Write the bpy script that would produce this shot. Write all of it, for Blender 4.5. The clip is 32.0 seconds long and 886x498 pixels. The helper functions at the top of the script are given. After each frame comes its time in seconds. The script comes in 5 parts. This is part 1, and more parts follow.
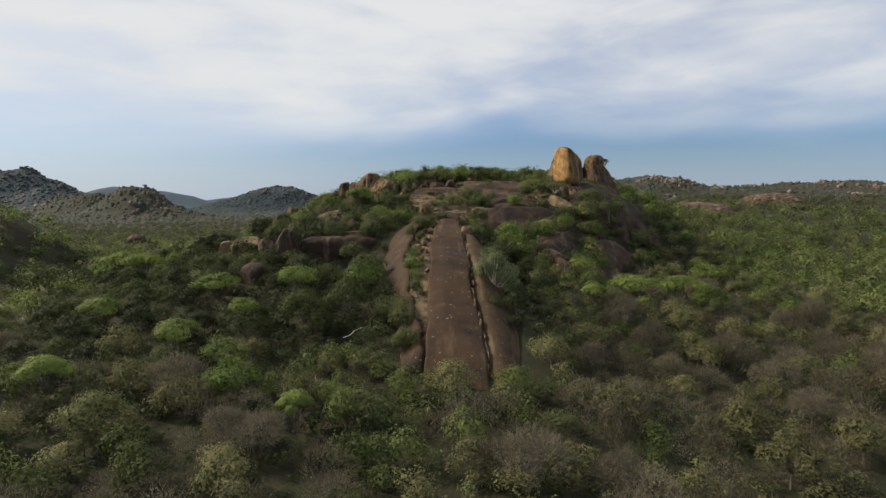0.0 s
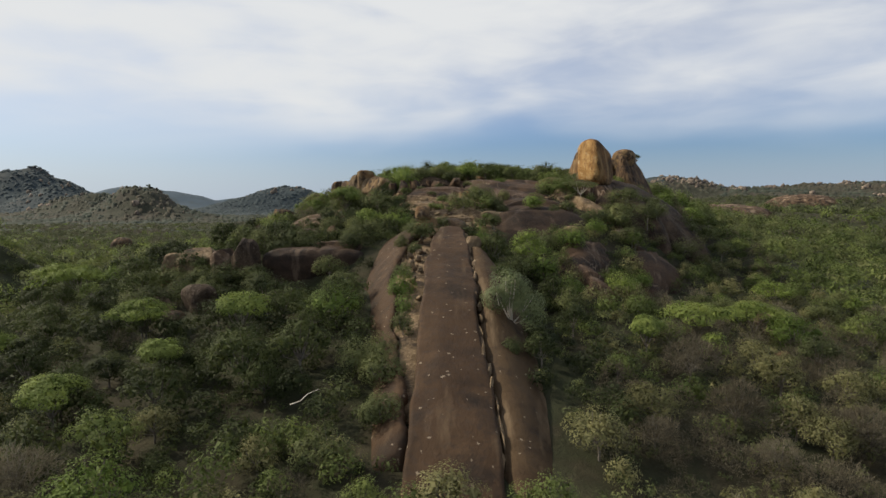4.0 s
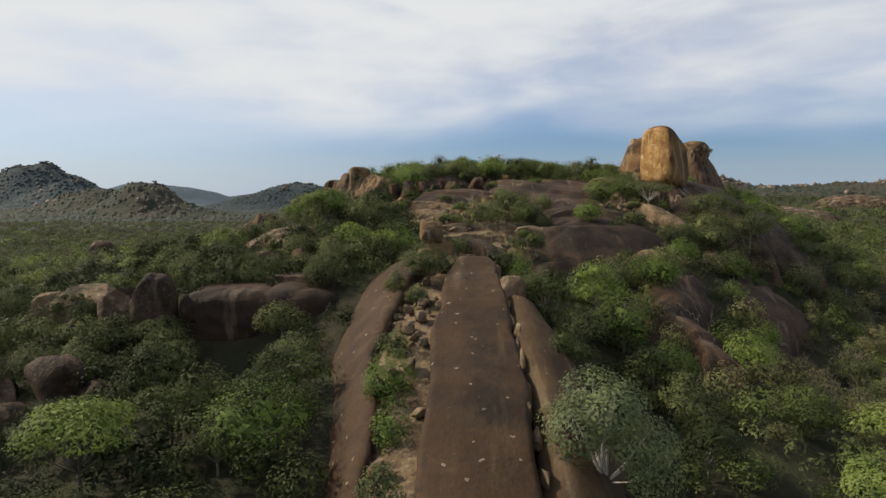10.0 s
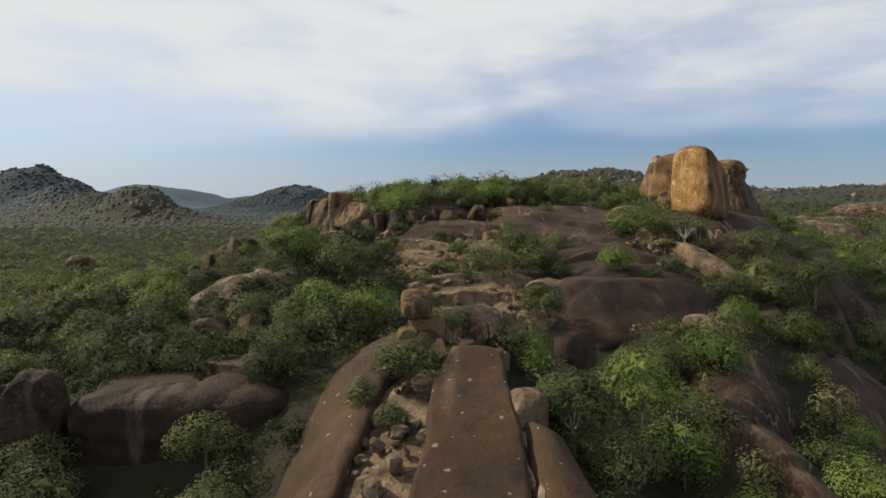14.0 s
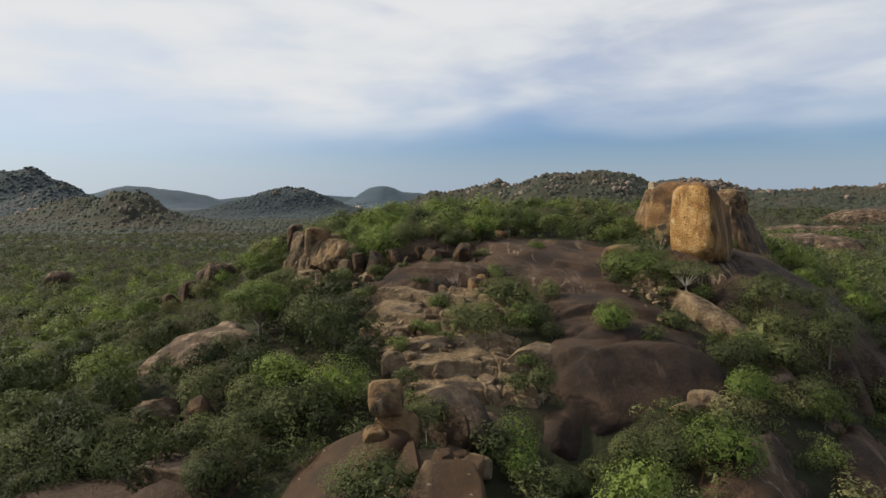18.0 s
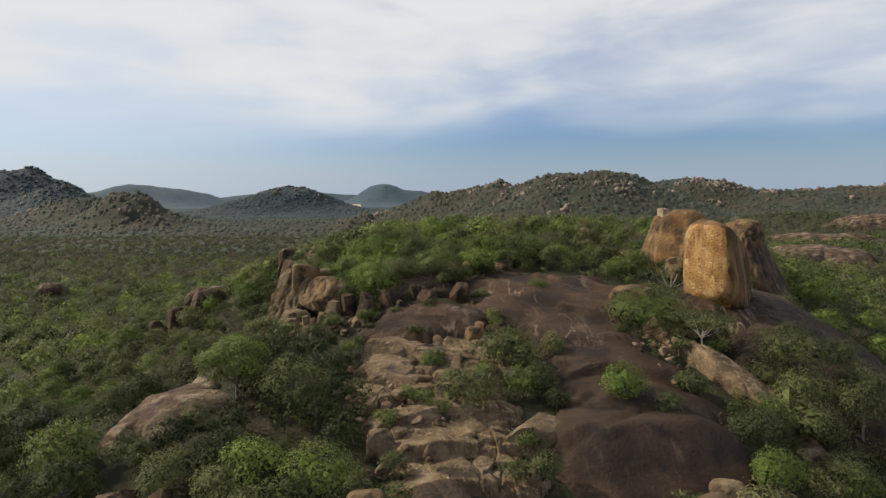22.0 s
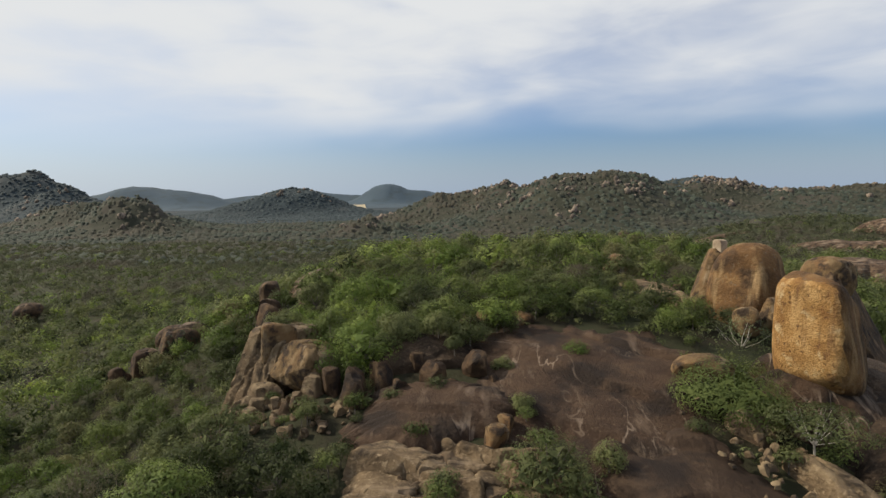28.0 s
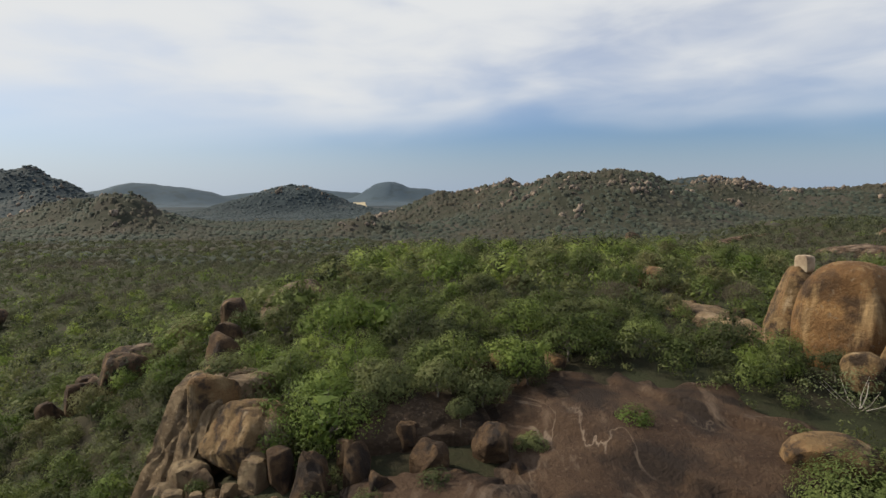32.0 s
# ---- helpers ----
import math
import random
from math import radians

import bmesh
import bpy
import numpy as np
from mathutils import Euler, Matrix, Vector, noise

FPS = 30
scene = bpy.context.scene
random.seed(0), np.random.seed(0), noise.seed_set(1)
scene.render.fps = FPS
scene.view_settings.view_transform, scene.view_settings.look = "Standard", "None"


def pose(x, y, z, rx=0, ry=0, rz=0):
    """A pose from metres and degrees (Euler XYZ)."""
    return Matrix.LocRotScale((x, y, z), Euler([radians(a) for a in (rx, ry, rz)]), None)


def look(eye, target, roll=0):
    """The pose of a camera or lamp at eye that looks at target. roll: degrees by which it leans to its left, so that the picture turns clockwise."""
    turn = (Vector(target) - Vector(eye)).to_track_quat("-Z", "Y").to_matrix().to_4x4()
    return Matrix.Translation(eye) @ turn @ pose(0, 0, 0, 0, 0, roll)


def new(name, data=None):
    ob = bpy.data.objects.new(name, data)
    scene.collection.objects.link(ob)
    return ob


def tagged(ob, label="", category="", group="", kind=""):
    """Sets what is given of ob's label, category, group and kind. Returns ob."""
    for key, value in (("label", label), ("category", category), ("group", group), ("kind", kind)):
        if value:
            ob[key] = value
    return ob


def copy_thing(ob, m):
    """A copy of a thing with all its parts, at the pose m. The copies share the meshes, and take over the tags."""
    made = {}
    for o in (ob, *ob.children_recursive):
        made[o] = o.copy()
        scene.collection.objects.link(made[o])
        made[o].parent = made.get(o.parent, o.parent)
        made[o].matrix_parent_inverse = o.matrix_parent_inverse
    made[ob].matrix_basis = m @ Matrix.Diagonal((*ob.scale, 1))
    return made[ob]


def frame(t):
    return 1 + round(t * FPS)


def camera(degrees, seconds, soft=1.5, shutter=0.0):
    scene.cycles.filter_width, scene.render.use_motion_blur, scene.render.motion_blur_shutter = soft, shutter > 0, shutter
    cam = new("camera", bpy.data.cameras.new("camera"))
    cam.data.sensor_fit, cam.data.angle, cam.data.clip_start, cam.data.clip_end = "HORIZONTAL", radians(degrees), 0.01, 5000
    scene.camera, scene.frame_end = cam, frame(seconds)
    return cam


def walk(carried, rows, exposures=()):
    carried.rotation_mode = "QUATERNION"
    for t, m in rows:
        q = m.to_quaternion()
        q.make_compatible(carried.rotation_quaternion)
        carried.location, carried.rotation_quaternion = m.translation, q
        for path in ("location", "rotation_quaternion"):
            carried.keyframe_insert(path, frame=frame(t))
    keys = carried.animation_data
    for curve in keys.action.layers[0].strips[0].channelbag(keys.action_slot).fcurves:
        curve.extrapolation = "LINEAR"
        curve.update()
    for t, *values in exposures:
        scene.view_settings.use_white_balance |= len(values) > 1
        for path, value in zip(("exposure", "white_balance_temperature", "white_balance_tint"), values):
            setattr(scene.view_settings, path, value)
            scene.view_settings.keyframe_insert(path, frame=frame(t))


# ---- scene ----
cam = camera(74.0, 32.0, soft=1.5)
# seconds, eye x y z, yaw, pitch, roll
PATH = [
    (0, 0.00, 0.00, 20.00, 0.04, -4.60, -0.50),
    (0.5, 0.28, 2.63, 20.11, 0.05, -4.60, -0.50),
    (1, 0.46, 5.15, 20.20, 0.12, -4.60, -0.51),
    (1.5, 0.57, 7.59, 20.29, 0.17, -4.60, -0.54),
    (2, 0.74, 10.16, 20.40, 0.19, -4.61, -0.57),
    (2.5, 0.89, 12.61, 20.41, 0.29, -4.61, -0.58),
    (3, 1.02, 15.21, 20.38, 0.55, -4.60, -0.55),
    (3.5, 1.12, 17.92, 20.33, 0.82, -4.57, -0.47),
    (5.5, 1.32, 28.20, 20.20, 1.42, -4.50, -0.10),
    (6, 1.19, 30.73, 20.24, 1.58, -4.50, -0.03),
    (6.5, 1.03, 33.07, 20.28, 1.73, -4.51, 0.02),
    (7, 0.80, 35.61, 20.39, 1.89, -4.53, 0.04),
    (7.5, 0.63, 37.89, 20.55, 2.07, -4.57, 0.03),
    (8, 0.46, 39.98, 20.75, 2.17, -4.63, -0.01),
    (8.5, 0.31, 42.26, 20.99, 2.24, -4.68, -0.04),
    (9, 0.22, 44.28, 21.24, 2.29, -4.74, -0.08),
    (9.5, 0.20, 46.50, 21.50, 2.33, -4.80, -0.11),
    (10, 0.26, 48.60, 21.82, 2.36, -4.85, -0.10),
    (10.5, 0.29, 50.54, 22.13, 2.35, -4.88, -0.09),
    (11, 0.38, 52.61, 22.52, 2.32, -4.88, -0.08),
    (11.5, 0.45, 54.51, 22.86, 2.32, -4.87, -0.10),
    (12, 0.50, 56.34, 23.34, 2.30, -4.84, -0.13),
    (12.5, 0.54, 58.12, 23.96, 2.35, -4.83, -0.15),
    (13, 0.54, 59.63, 24.53, 2.37, -4.82, -0.17),
    (13.5, 0.50, 61.06, 25.19, 2.39, -4.81, -0.18),
    (14, 0.47, 62.35, 25.82, 2.39, -4.79, -0.20),
    (14.5, 0.42, 63.39, 26.46, 2.38, -4.77, -0.22),
    (16.5, 0.90, 66.64, 28.77, 1.98, -4.76, -0.38),
    (17, 1.10, 67.15, 29.25, 1.96, -4.79, -0.41),
    (17.5, 1.33, 67.58, 29.86, 1.91, -4.81, -0.41),
    (18, 1.54, 67.88, 30.42, 1.82, -4.85, -0.40),
    (18.5, 1.73, 68.18, 31.02, 1.67, -4.90, -0.37),
    (19, 1.90, 68.61, 31.60, 1.61, -4.95, -0.34),
    (19.5, 2.02, 69.14, 32.09, 1.62, -5.01, -0.31),
    (20, 2.10, 69.83, 32.67, 1.65, -5.04, -0.31),
    (20.5, 2.14, 70.54, 33.20, 1.72, -5.07, -0.33),
    (21, 2.12, 71.29, 33.76, 1.82, -5.09, -0.37),
    (21.5, 2.11, 72.16, 34.34, 1.89, -5.11, -0.42),
    (22, 2.08, 72.99, 34.83, 2.01, -5.14, -0.47),
    (22.5, 2.01, 74.01, 35.41, 2.09, -5.15, -0.51),
    (23, 1.97, 74.98, 35.90, 2.12, -5.16, -0.54),
    (23.5, 1.89, 75.94, 36.33, 2.15, -5.18, -0.55),
    (24, 1.78, 77.16, 36.81, 2.18, -5.19, -0.56),
    (24.5, 1.67, 78.37, 37.17, 2.20, -5.22, -0.58),
    (25, 1.57, 79.72, 37.63, 2.21, -5.23, -0.64),
    (25.5, 1.50, 81.10, 38.03, 2.22, -5.23, -0.70),
    (27.5, 1.23, 86.81, 38.57, 2.50, -5.25, -0.92),
    (28, 1.20, 88.47, 38.63, 2.53, -5.27, -0.97),
    (28.5, 1.19, 90.22, 38.66, 2.52, -5.30, -1.01),
    (29, 1.15, 92.22, 38.68, 2.52, -5.32, -1.00),
    (29.5, 1.10, 94.13, 38.68, 2.52, -5.34, -0.95),
    (30, 1.00, 96.01, 38.75, 2.52, -5.36, -0.89),
    (30.5, 0.86, 98.07, 38.81, 2.54, -5.38, -0.83),
    (31, 0.72, 100.09, 38.80, 2.53, -5.41, -0.76),
    (31.5, 0.54, 102.38, 38.80, 2.52, -5.43, -0.69),
    (32, 0.40, 104.60, 38.79, 2.58, -5.45, -0.62),
]
walk(cam, [(t, pose(x, y, z, 90 + pitch, 0, yaw) @ pose(0, 0, 0, 0, 0, roll)) for t, x, y, z, yaw, pitch, roll in PATH])

# ---- light ----
SUN_EL, SUN_AZ = radians(37), radians(284)      # compass bearing of the sun, clockwise from +y
scene.view_settings.exposure = 0.18
world = bpy.data.worlds.new("sky")
scene.world = world
world.use_nodes = True
wn, wl = world.node_tree.nodes, world.node_tree.links
wn.clear()


def wmath(op, a, b=None, clamp=False):
    n = wn.new("ShaderNodeMath")
    n.operation, n.use_clamp = op, clamp
    for i, v in enumerate((a, b)):
        if v is None:
            continue
        if isinstance(v, (int, float)):
            n.inputs[i].default_value = v
        else:
            wl.new(v, n.inputs[i])
    return n.outputs[0]


sky = wn.new("ShaderNodeTexSky")
sky.sky_type, sky.sun_disc = "NISHITA", False
sky.sun_elevation, sky.sun_rotation = SUN_EL, SUN_AZ
sky.air_density, sky.dust_density, sky.ozone_density = 1.0, 1.5, 2.0
coord = wn.new("ShaderNodeTexCoord")
sep = wn.new("ShaderNodeSeparateXYZ")
wl.new(coord.outputs["Generated"], sep.inputs[0])
X, Y, Z = sep.outputs
# soft cloud sheets in long slanting streaks, thinning to clear sky near the horizon
pos = wn.new("ShaderNodeCombineXYZ")
wl.new(X, pos.inputs[0]), wl.new(Y, pos.inputs[1]), wl.new(wmath("MULTIPLY", wmath("ABSOLUTE", Z), 1.0), pos.inputs[2])


def cloud_noise(stretch, rot, scale, detail, rough, warp, shift=0.0):
    m = wn.new("ShaderNodeMapping")
    m.inputs["Scale"].default_value, m.inputs["Rotation"].default_value, m.inputs["Location"].default_value = stretch, [radians(r) for r in rot], (shift, 0, shift)
    wl.new(pos.outputs[0], m.inputs[0])
    n = wn.new("ShaderNodeTexNoise")
    n.inputs["Scale"].default_value, n.inputs["Detail"].default_value = scale, detail
    n.inputs["Roughness"].default_value, n.inputs["Distortion"].default_value = rough, warp
    wl.new(m.outputs[0], n.inputs["Vector"])
    return n.outputs["Fac"]


def ranged(value, lo, hi, to=1.0):
    r = wn.new("ShaderNodeMapRange")
    r.interpolation_type = "SMOOTHSTEP"
    r.inputs["From Min"].default_value, r.inputs["From Max"].default_value, r.inputs["To Max"].default_value = lo, hi, to
    wl.new(value, r.inputs["Value"])
    return r.outputs[0]


def blend(fac, a, b):
    m = wn.new("ShaderNodeMixRGB")
    for i, v in enumerate((fac, a, b)):
        if isinstance(v, (tuple, float)):
            m.inputs[i].default_value = (*v, 1) if isinstance(v, tuple) else v
        else:
            wl.new(v, m.inputs[i])
    return m.outputs[0]


broad = cloud_noise((1, 1, 3.2), (0, 18, 0), 2.2, 3, 0.45, 0.4, 0.35)
fine = cloud_noise((1, 1, 3.6), (0, 20, 0), 6.0, 7, 0.5, 0.35)
rim = wmath("ADD", Z, wmath("MULTIPLY", wmath("SUBTRACT", broad, 0.5), 0.11))
rise = ranged(rim, 0.075, 0.175)
texture = wmath("ADD", wmath("MULTIPLY", broad, 1.0), wmath("MULTIPLY", fine, 0.55))
cover = ranged(texture, 0.48, 0.92)
amount = wmath("MULTIPLY", rise, wmath("ADD", wmath("MULTIPLY", cover, 0.58), 0.42))
# cloud thinned to blue overhead and behind the camera, out of view, to weaken fill light
amount = wmath("MULTIPLY", amount, wmath("SUBTRACT", 1.0, ranged(Z, 0.46, 0.8, 0.35)))
amount = wmath("MULTIPLY", amount, wmath("SUBTRACT", 1.0, ranged(Y, 0.15, -0.45, 0.2)))
skys = wn.new("ShaderNodeMixRGB")
skys.blend_type, skys.inputs[0].default_value = "MULTIPLY", 1.0
wl.new(sky.outputs[0], skys.inputs[1])
skys.inputs[2].default_value = (0.074, 0.090, 0.120, 1)
veil = blend(ranged(Z, 0.10, -0.005, 0.6), skys.outputs[0], (0.47, 0.58, 0.74))
# thinner, brighter air on the sun's side
bright = blend(ranged(X, 0.1, -0.7, 0.5), veil, (0.62, 0.68, 0.73))
lit = blend(amount, bright, (0.77, 0.785, 0.795))
bg = wn.new("ShaderNodeBackground")
wl.new(lit, bg.inputs[0])
bg.inputs[1].default_value = 0.88
wout = wn.new("ShaderNodeOutputWorld")
wl.new(bg.outputs[0], wout.inputs[0])

sun = new("sun", bpy.data.lights.new("sun", "SUN"))
sun.data.energy, sun.data.angle, sun.data.color = 4.2, radians(3.0), (1.0, 0.89, 0.71)
to_sun = Vector((math.sin(SUN_AZ) * math.cos(SUN_EL), math.cos(SUN_AZ) * math.cos(SUN_EL), math.sin(SUN_EL)))
sun.matrix_world = look((0, 0, 200), Vector((0, 0, 200)) - to_sun)


# ---- materials ----
def material(name, colors, scale=1.0, rough=0.9, bump=0.3, bump_scale=6.0, detail=6, stain=None, streak=None, per_object=0.0, per_island=0.0, translucent=0.0, spec=0.2, second=None, spots=None, veins=None, along=(1, 0.16, 0.3)):
    """Noise-mixed base colours with bump. colors: dark to light. stain: (colour, scale, lo, hi). streak: the same, drawn out downhill."""
    m = bpy.data.materials.new(name)
    m.use_nodes = True
    nt = m.node_tree
    n, l = nt.nodes, nt.links
    n.clear()
    out, bsdf = n.new("ShaderNodeOutputMaterial"), n.new("ShaderNodeBsdfPrincipled")
    bsdf.inputs["Roughness"].default_value = rough
    bsdf.inputs["Specular IOR Level"].default_value = spec
    vec = n.new("ShaderNodeNewGeometry").outputs["Position"]

    def noise_tex(sc, det=detail, ro=0.6, stretch=None):
        t = n.new("ShaderNodeTexNoise")
        t.inputs["Scale"].default_value, t.inputs["Detail"].default_value, t.inputs["Roughness"].default_value = sc, det, ro
        if stretch:
            mp = n.new("ShaderNodeMapping")
            mp.inputs["Scale"].default_value = stretch
            l.new(vec, mp.inputs[0])
            l.new(mp.outputs[0], t.inputs["Vector"])
        else:
            l.new(vec, t.inputs["Vector"])
        return t.outputs["Fac"]

    ramp = n.new("ShaderNodeValToRGB")
    el = ramp.color_ramp.elements
    while len(el) < len(colors):
        el.new(0.5)
    for i, c in enumerate(colors):
        el[i].position = 0.3 + 0.4 * i / max(1, len(colors) - 1)
        el[i].color = (*c, 1)
    fac = noise_tex(scale)
    if per_object or per_island:
        src = n.new("ShaderNodeObjectInfo").outputs["Random"] if per_object else n.new("ShaderNodeNewGeometry").outputs["Random Per Island"]
        a = n.new("ShaderNodeMath")
        a.operation = "MULTIPLY_ADD"
        a.inputs[1].default_value, a.inputs[2].default_value = per_object or per_island, -0.5 * (per_object or per_island)
        l.new(src, a.inputs[0])
        b = n.new("ShaderNodeMath")
        l.new(a.outputs[0], b.inputs[0]), l.new(fac, b.inputs[1])
        fac = b.outputs[0]
        if per_object and per_island:
            g = n.new("ShaderNodeMath")
            g.operation = "MULTIPLY_ADD"
            g.inputs[1].default_value, g.inputs[2].default_value = per_island, -0.5 * per_island
            l.new(n.new("ShaderNodeNewGeometry").outputs["Random Per Island"], g.inputs[0])
            h = n.new("ShaderNodeMath")
            l.new(g.outputs[0], h.inputs[0]), l.new(fac, h.inputs[1])
            fac = h.outputs[0]
    if per_object:     # each plant of a mass has its own tone
        tone, ta = n.new("ShaderNodeAttribute"), n.new("ShaderNodeMath")
        tone.attribute_name = "tone"
        ta.operation, ta.inputs[1].default_value = "MULTIPLY_ADD", 0.45
        l.new(tone.outputs["Fac"], ta.inputs[0]), l.new(fac, ta.inputs[2])
        fac = ta.outputs[0]
    l.new(fac, ramp.inputs[0])
    col = ramp.outputs[0]
    for extra in (second, stain, streak):
        if not extra:
            continue
        c, sc, lo, hi = extra
        mr = n.new("ShaderNodeMapRange")
        mr.inputs["From Min"].default_value, mr.inputs["From Max"].default_value = lo, hi
        l.new(noise_tex(sc, 5, 0.6, along if extra is streak else None), mr.inputs["Value"])
        mix = n.new("ShaderNodeMixRGB")
        l.new(mr.outputs[0], mix.inputs[0]), l.new(col, mix.inputs[1])
        mix.inputs[2].default_value = (*c, 1)
        col = mix.outputs[0]
    if spots:      # pale lichen: colour, cells per metre, size
        c, sc, size = spots
        vo = n.new("ShaderNodeTexVoronoi")
        vo.inputs["Scale"].default_value = sc
        wv = n.new("ShaderNodeVectorMath")
        wv.operation = "MULTIPLY_ADD"
        wv.inputs[1].default_value = (0.5, 0.5, 0.5)
        nz = n.new("ShaderNodeTexNoise")
        nz.inputs["Scale"].default_value = 2.5
        l.new(vec, nz.inputs["Vector"]), l.new(nz.outputs["Color"], wv.inputs[0]), l.new(vec, wv.inputs[2])
        l.new(wv.outputs[0], vo.inputs["Vector"])
        gate = n.new("ShaderNodeMath")
        gate.operation = "MULTIPLY"
        l.new(noise_tex(0.35, 3), gate.inputs[0])
        gate.inputs[1].default_value = size * 2
        mr = n.new("ShaderNodeMath")
        mr.operation = "LESS_THAN"
        l.new(vo.outputs["Distance"], mr.inputs[0]), l.new(gate.outputs[0], mr.inputs[1])
        mix = n.new("ShaderNodeMixRGB")
        l.new(mr.outputs[0], mix.inputs[0]), l.new(col, mix.inputs[1])
        mix.inputs[2].default_value = (*c, 1)
        col = mix.outputs[0]
    if veins:      # thin winding water marks: colour, scale, width
        c, sc, width = veins
        t = n.new("ShaderNodeTexNoise")
        t.inputs["Scale"].default_value, t.inputs["Detail"].default_value, t.inputs["Distortion"].default_value = sc, 4, 0.8
        mp = n.new("ShaderNodeMapping")
        mp.inputs["Scale"].default_value = (1, 0.45, 0.6)
        l.new(vec, mp.inputs[0]), l.new(mp.outputs[0], t.inputs["Vector"])
        sb, ab, mr = n.new("ShaderNodeMath"), n.new("ShaderNodeMath"), n.new("ShaderNodeMapRange")
        sb.operation, sb.inputs[1].default_value, ab.operation = "SUBTRACT", 0.5, "ABSOLUTE"
        l.new(t.outputs["Fac"], sb.inputs[0]), l.new(sb.outputs[0], ab.inputs[0]), l.new(ab.outputs[0], mr.inputs["Value"])
        mr.inputs["From Min"].default_value, mr.inputs["From Max"].default_value = width, width * 0.15
        gate = n.new("ShaderNodeMath")
        gate.operation = "MULTIPLY"
        part_of = n.new("ShaderNodeMapRange")
        part_of.inputs["From Min"].default_value, part_of.inputs["From Max"].default_value = 0.46, 0.62
        l.new(noise_tex(sc * 0.5, 3), part_of.inputs["Value"])
        l.new(mr.outputs[0], gate.inputs[0]), l.new(part_of.outputs[0], gate.inputs[1])
        mix = n.new("ShaderNodeMixRGB")
        l.new(gate.outputs[0], mix.inputs[0]), l.new(col, mix.inputs[1])
        mix.inputs[2].default_value = (*c, 1)
        col = mix.outputs[0]
    l.new(col, bsdf.inputs["Base Color"])
    if bump:
        bp = n.new("ShaderNodeBump")
        bp.inputs["Strength"].default_value, bp.inputs["Distance"].default_value = bump, 0.25
        height = noise_tex(bump_scale, 8, 0.65)
        l.new(height, bp.inputs["Height"])
        l.new(bp.outputs[0], bsdf.inputs["Normal"])
    shader = bsdf.outputs[0]
    if translucent:
        tr, mx = n.new("ShaderNodeBsdfTranslucent"), n.new("ShaderNodeMixShader")
        l.new(col, tr.inputs[0])
        mx.inputs[0].default_value = translucent
        l.new(shader, mx.inputs[1]), l.new(tr.outputs[0], mx.inputs[2])
        shader = mx.outputs[0]
    l.new(shader, out.inputs[0])
    return m


SOIL = material("dry_soil", [(0.02, 0.018, 0.0098), (0.032, 0.0285, 0.0155), (0.052, 0.045, 0.026)], 0.4, 0.95, 0.8, 3.0, detail=9, stain=((0.03, 0.034, 0.0155), 0.15, 0.42, 0.58))
GRANITE = material("brown_granite", [(0.026, 0.0172, 0.0108), (0.048, 0.0318, 0.0195), (0.084, 0.0565, 0.0352)], 0.45, 0.8, 0.9, 3.2, detail=9,
                   stain=((0.021, 0.0145, 0.0105), 0.35, 0.5, 0.62), streak=((0.15, 0.108, 0.074), 0.5, 0.6, 0.76), second=((0.098, 0.07, 0.048), 4.2, 0.54, 0.66))
SUMMIT_GRANITE = material("streaked_summit_granite", [(0.036, 0.0205, 0.0124), (0.057, 0.0335, 0.0197), (0.086, 0.053, 0.031)], 0.35, 0.8, 0.9, 3.2, detail=9,
                          stain=((0.025, 0.0165, 0.0115), 0.22, 0.48, 0.6), streak=((0.17, 0.12, 0.082), 0.5, 0.58, 0.76), second=((0.1, 0.067, 0.043), 4.0, 0.57, 0.69), along=(1, 0.3, 0.4), veins=((0.2, 0.15, 0.11), 0.3, 0.016))
HUMP_GRANITE = material("dark_smooth_granite", [(0.027, 0.016, 0.0098), (0.043, 0.0262, 0.0158), (0.066, 0.0415, 0.0248)], 0.3, 0.75, 0.6, 3.0, detail=8,
                        stain=((0.02, 0.013, 0.0092), 0.25, 0.48, 0.6), streak=((0.13, 0.09, 0.06), 0.5, 0.6, 0.76), second=((0.075, 0.049, 0.031), 4.0, 0.57, 0.69), along=(1, 0.3, 0.3))
SLAB_GRANITE = material("lichen_spotted_granite", [(0.0375, 0.0205, 0.0102), (0.0555, 0.0315, 0.0155), (0.079, 0.0465, 0.0235)], 0.25, 0.8, 0.45, 3.0,
                        stain=((0.024, 0.016, 0.0105), 0.3, 0.5, 0.68), streak=((0.115, 0.076, 0.043), 0.5, 0.56, 0.74), second=((0.046, 0.029, 0.018), 1.8, 0.5, 0.66), spots=((0.2, 0.158, 0.112), 1.1, 0.11))
# lighter copy of the slab's granite, with sunlight put into its tan colour
LIT_STRIP_GRANITE = material("sunlit_strip_granite", [(0.044, 0.026, 0.0127), (0.07, 0.0435, 0.021), (0.106, 0.069, 0.035)], 0.3, 0.8, 0.5, 3.0, stain=((0.033, 0.021, 0.0125), 0.3, 0.5, 0.66), streak=((0.17, 0.12, 0.07), 0.5, 0.56, 0.72), spots=((0.22, 0.172, 0.12), 1.1, 0.09))
PALE_GRANITE = material("weathered_pale_granite", [(0.105, 0.074, 0.043), (0.19, 0.139, 0.082), (0.32, 0.245, 0.15)], 0.9, 0.85, 1.0, 2.6, detail=9,
                        stain=((0.06, 0.043, 0.03), 1.3, 0.52, 0.64), second=((0.125, 0.085, 0.052), 0.35, 0.46, 0.6))
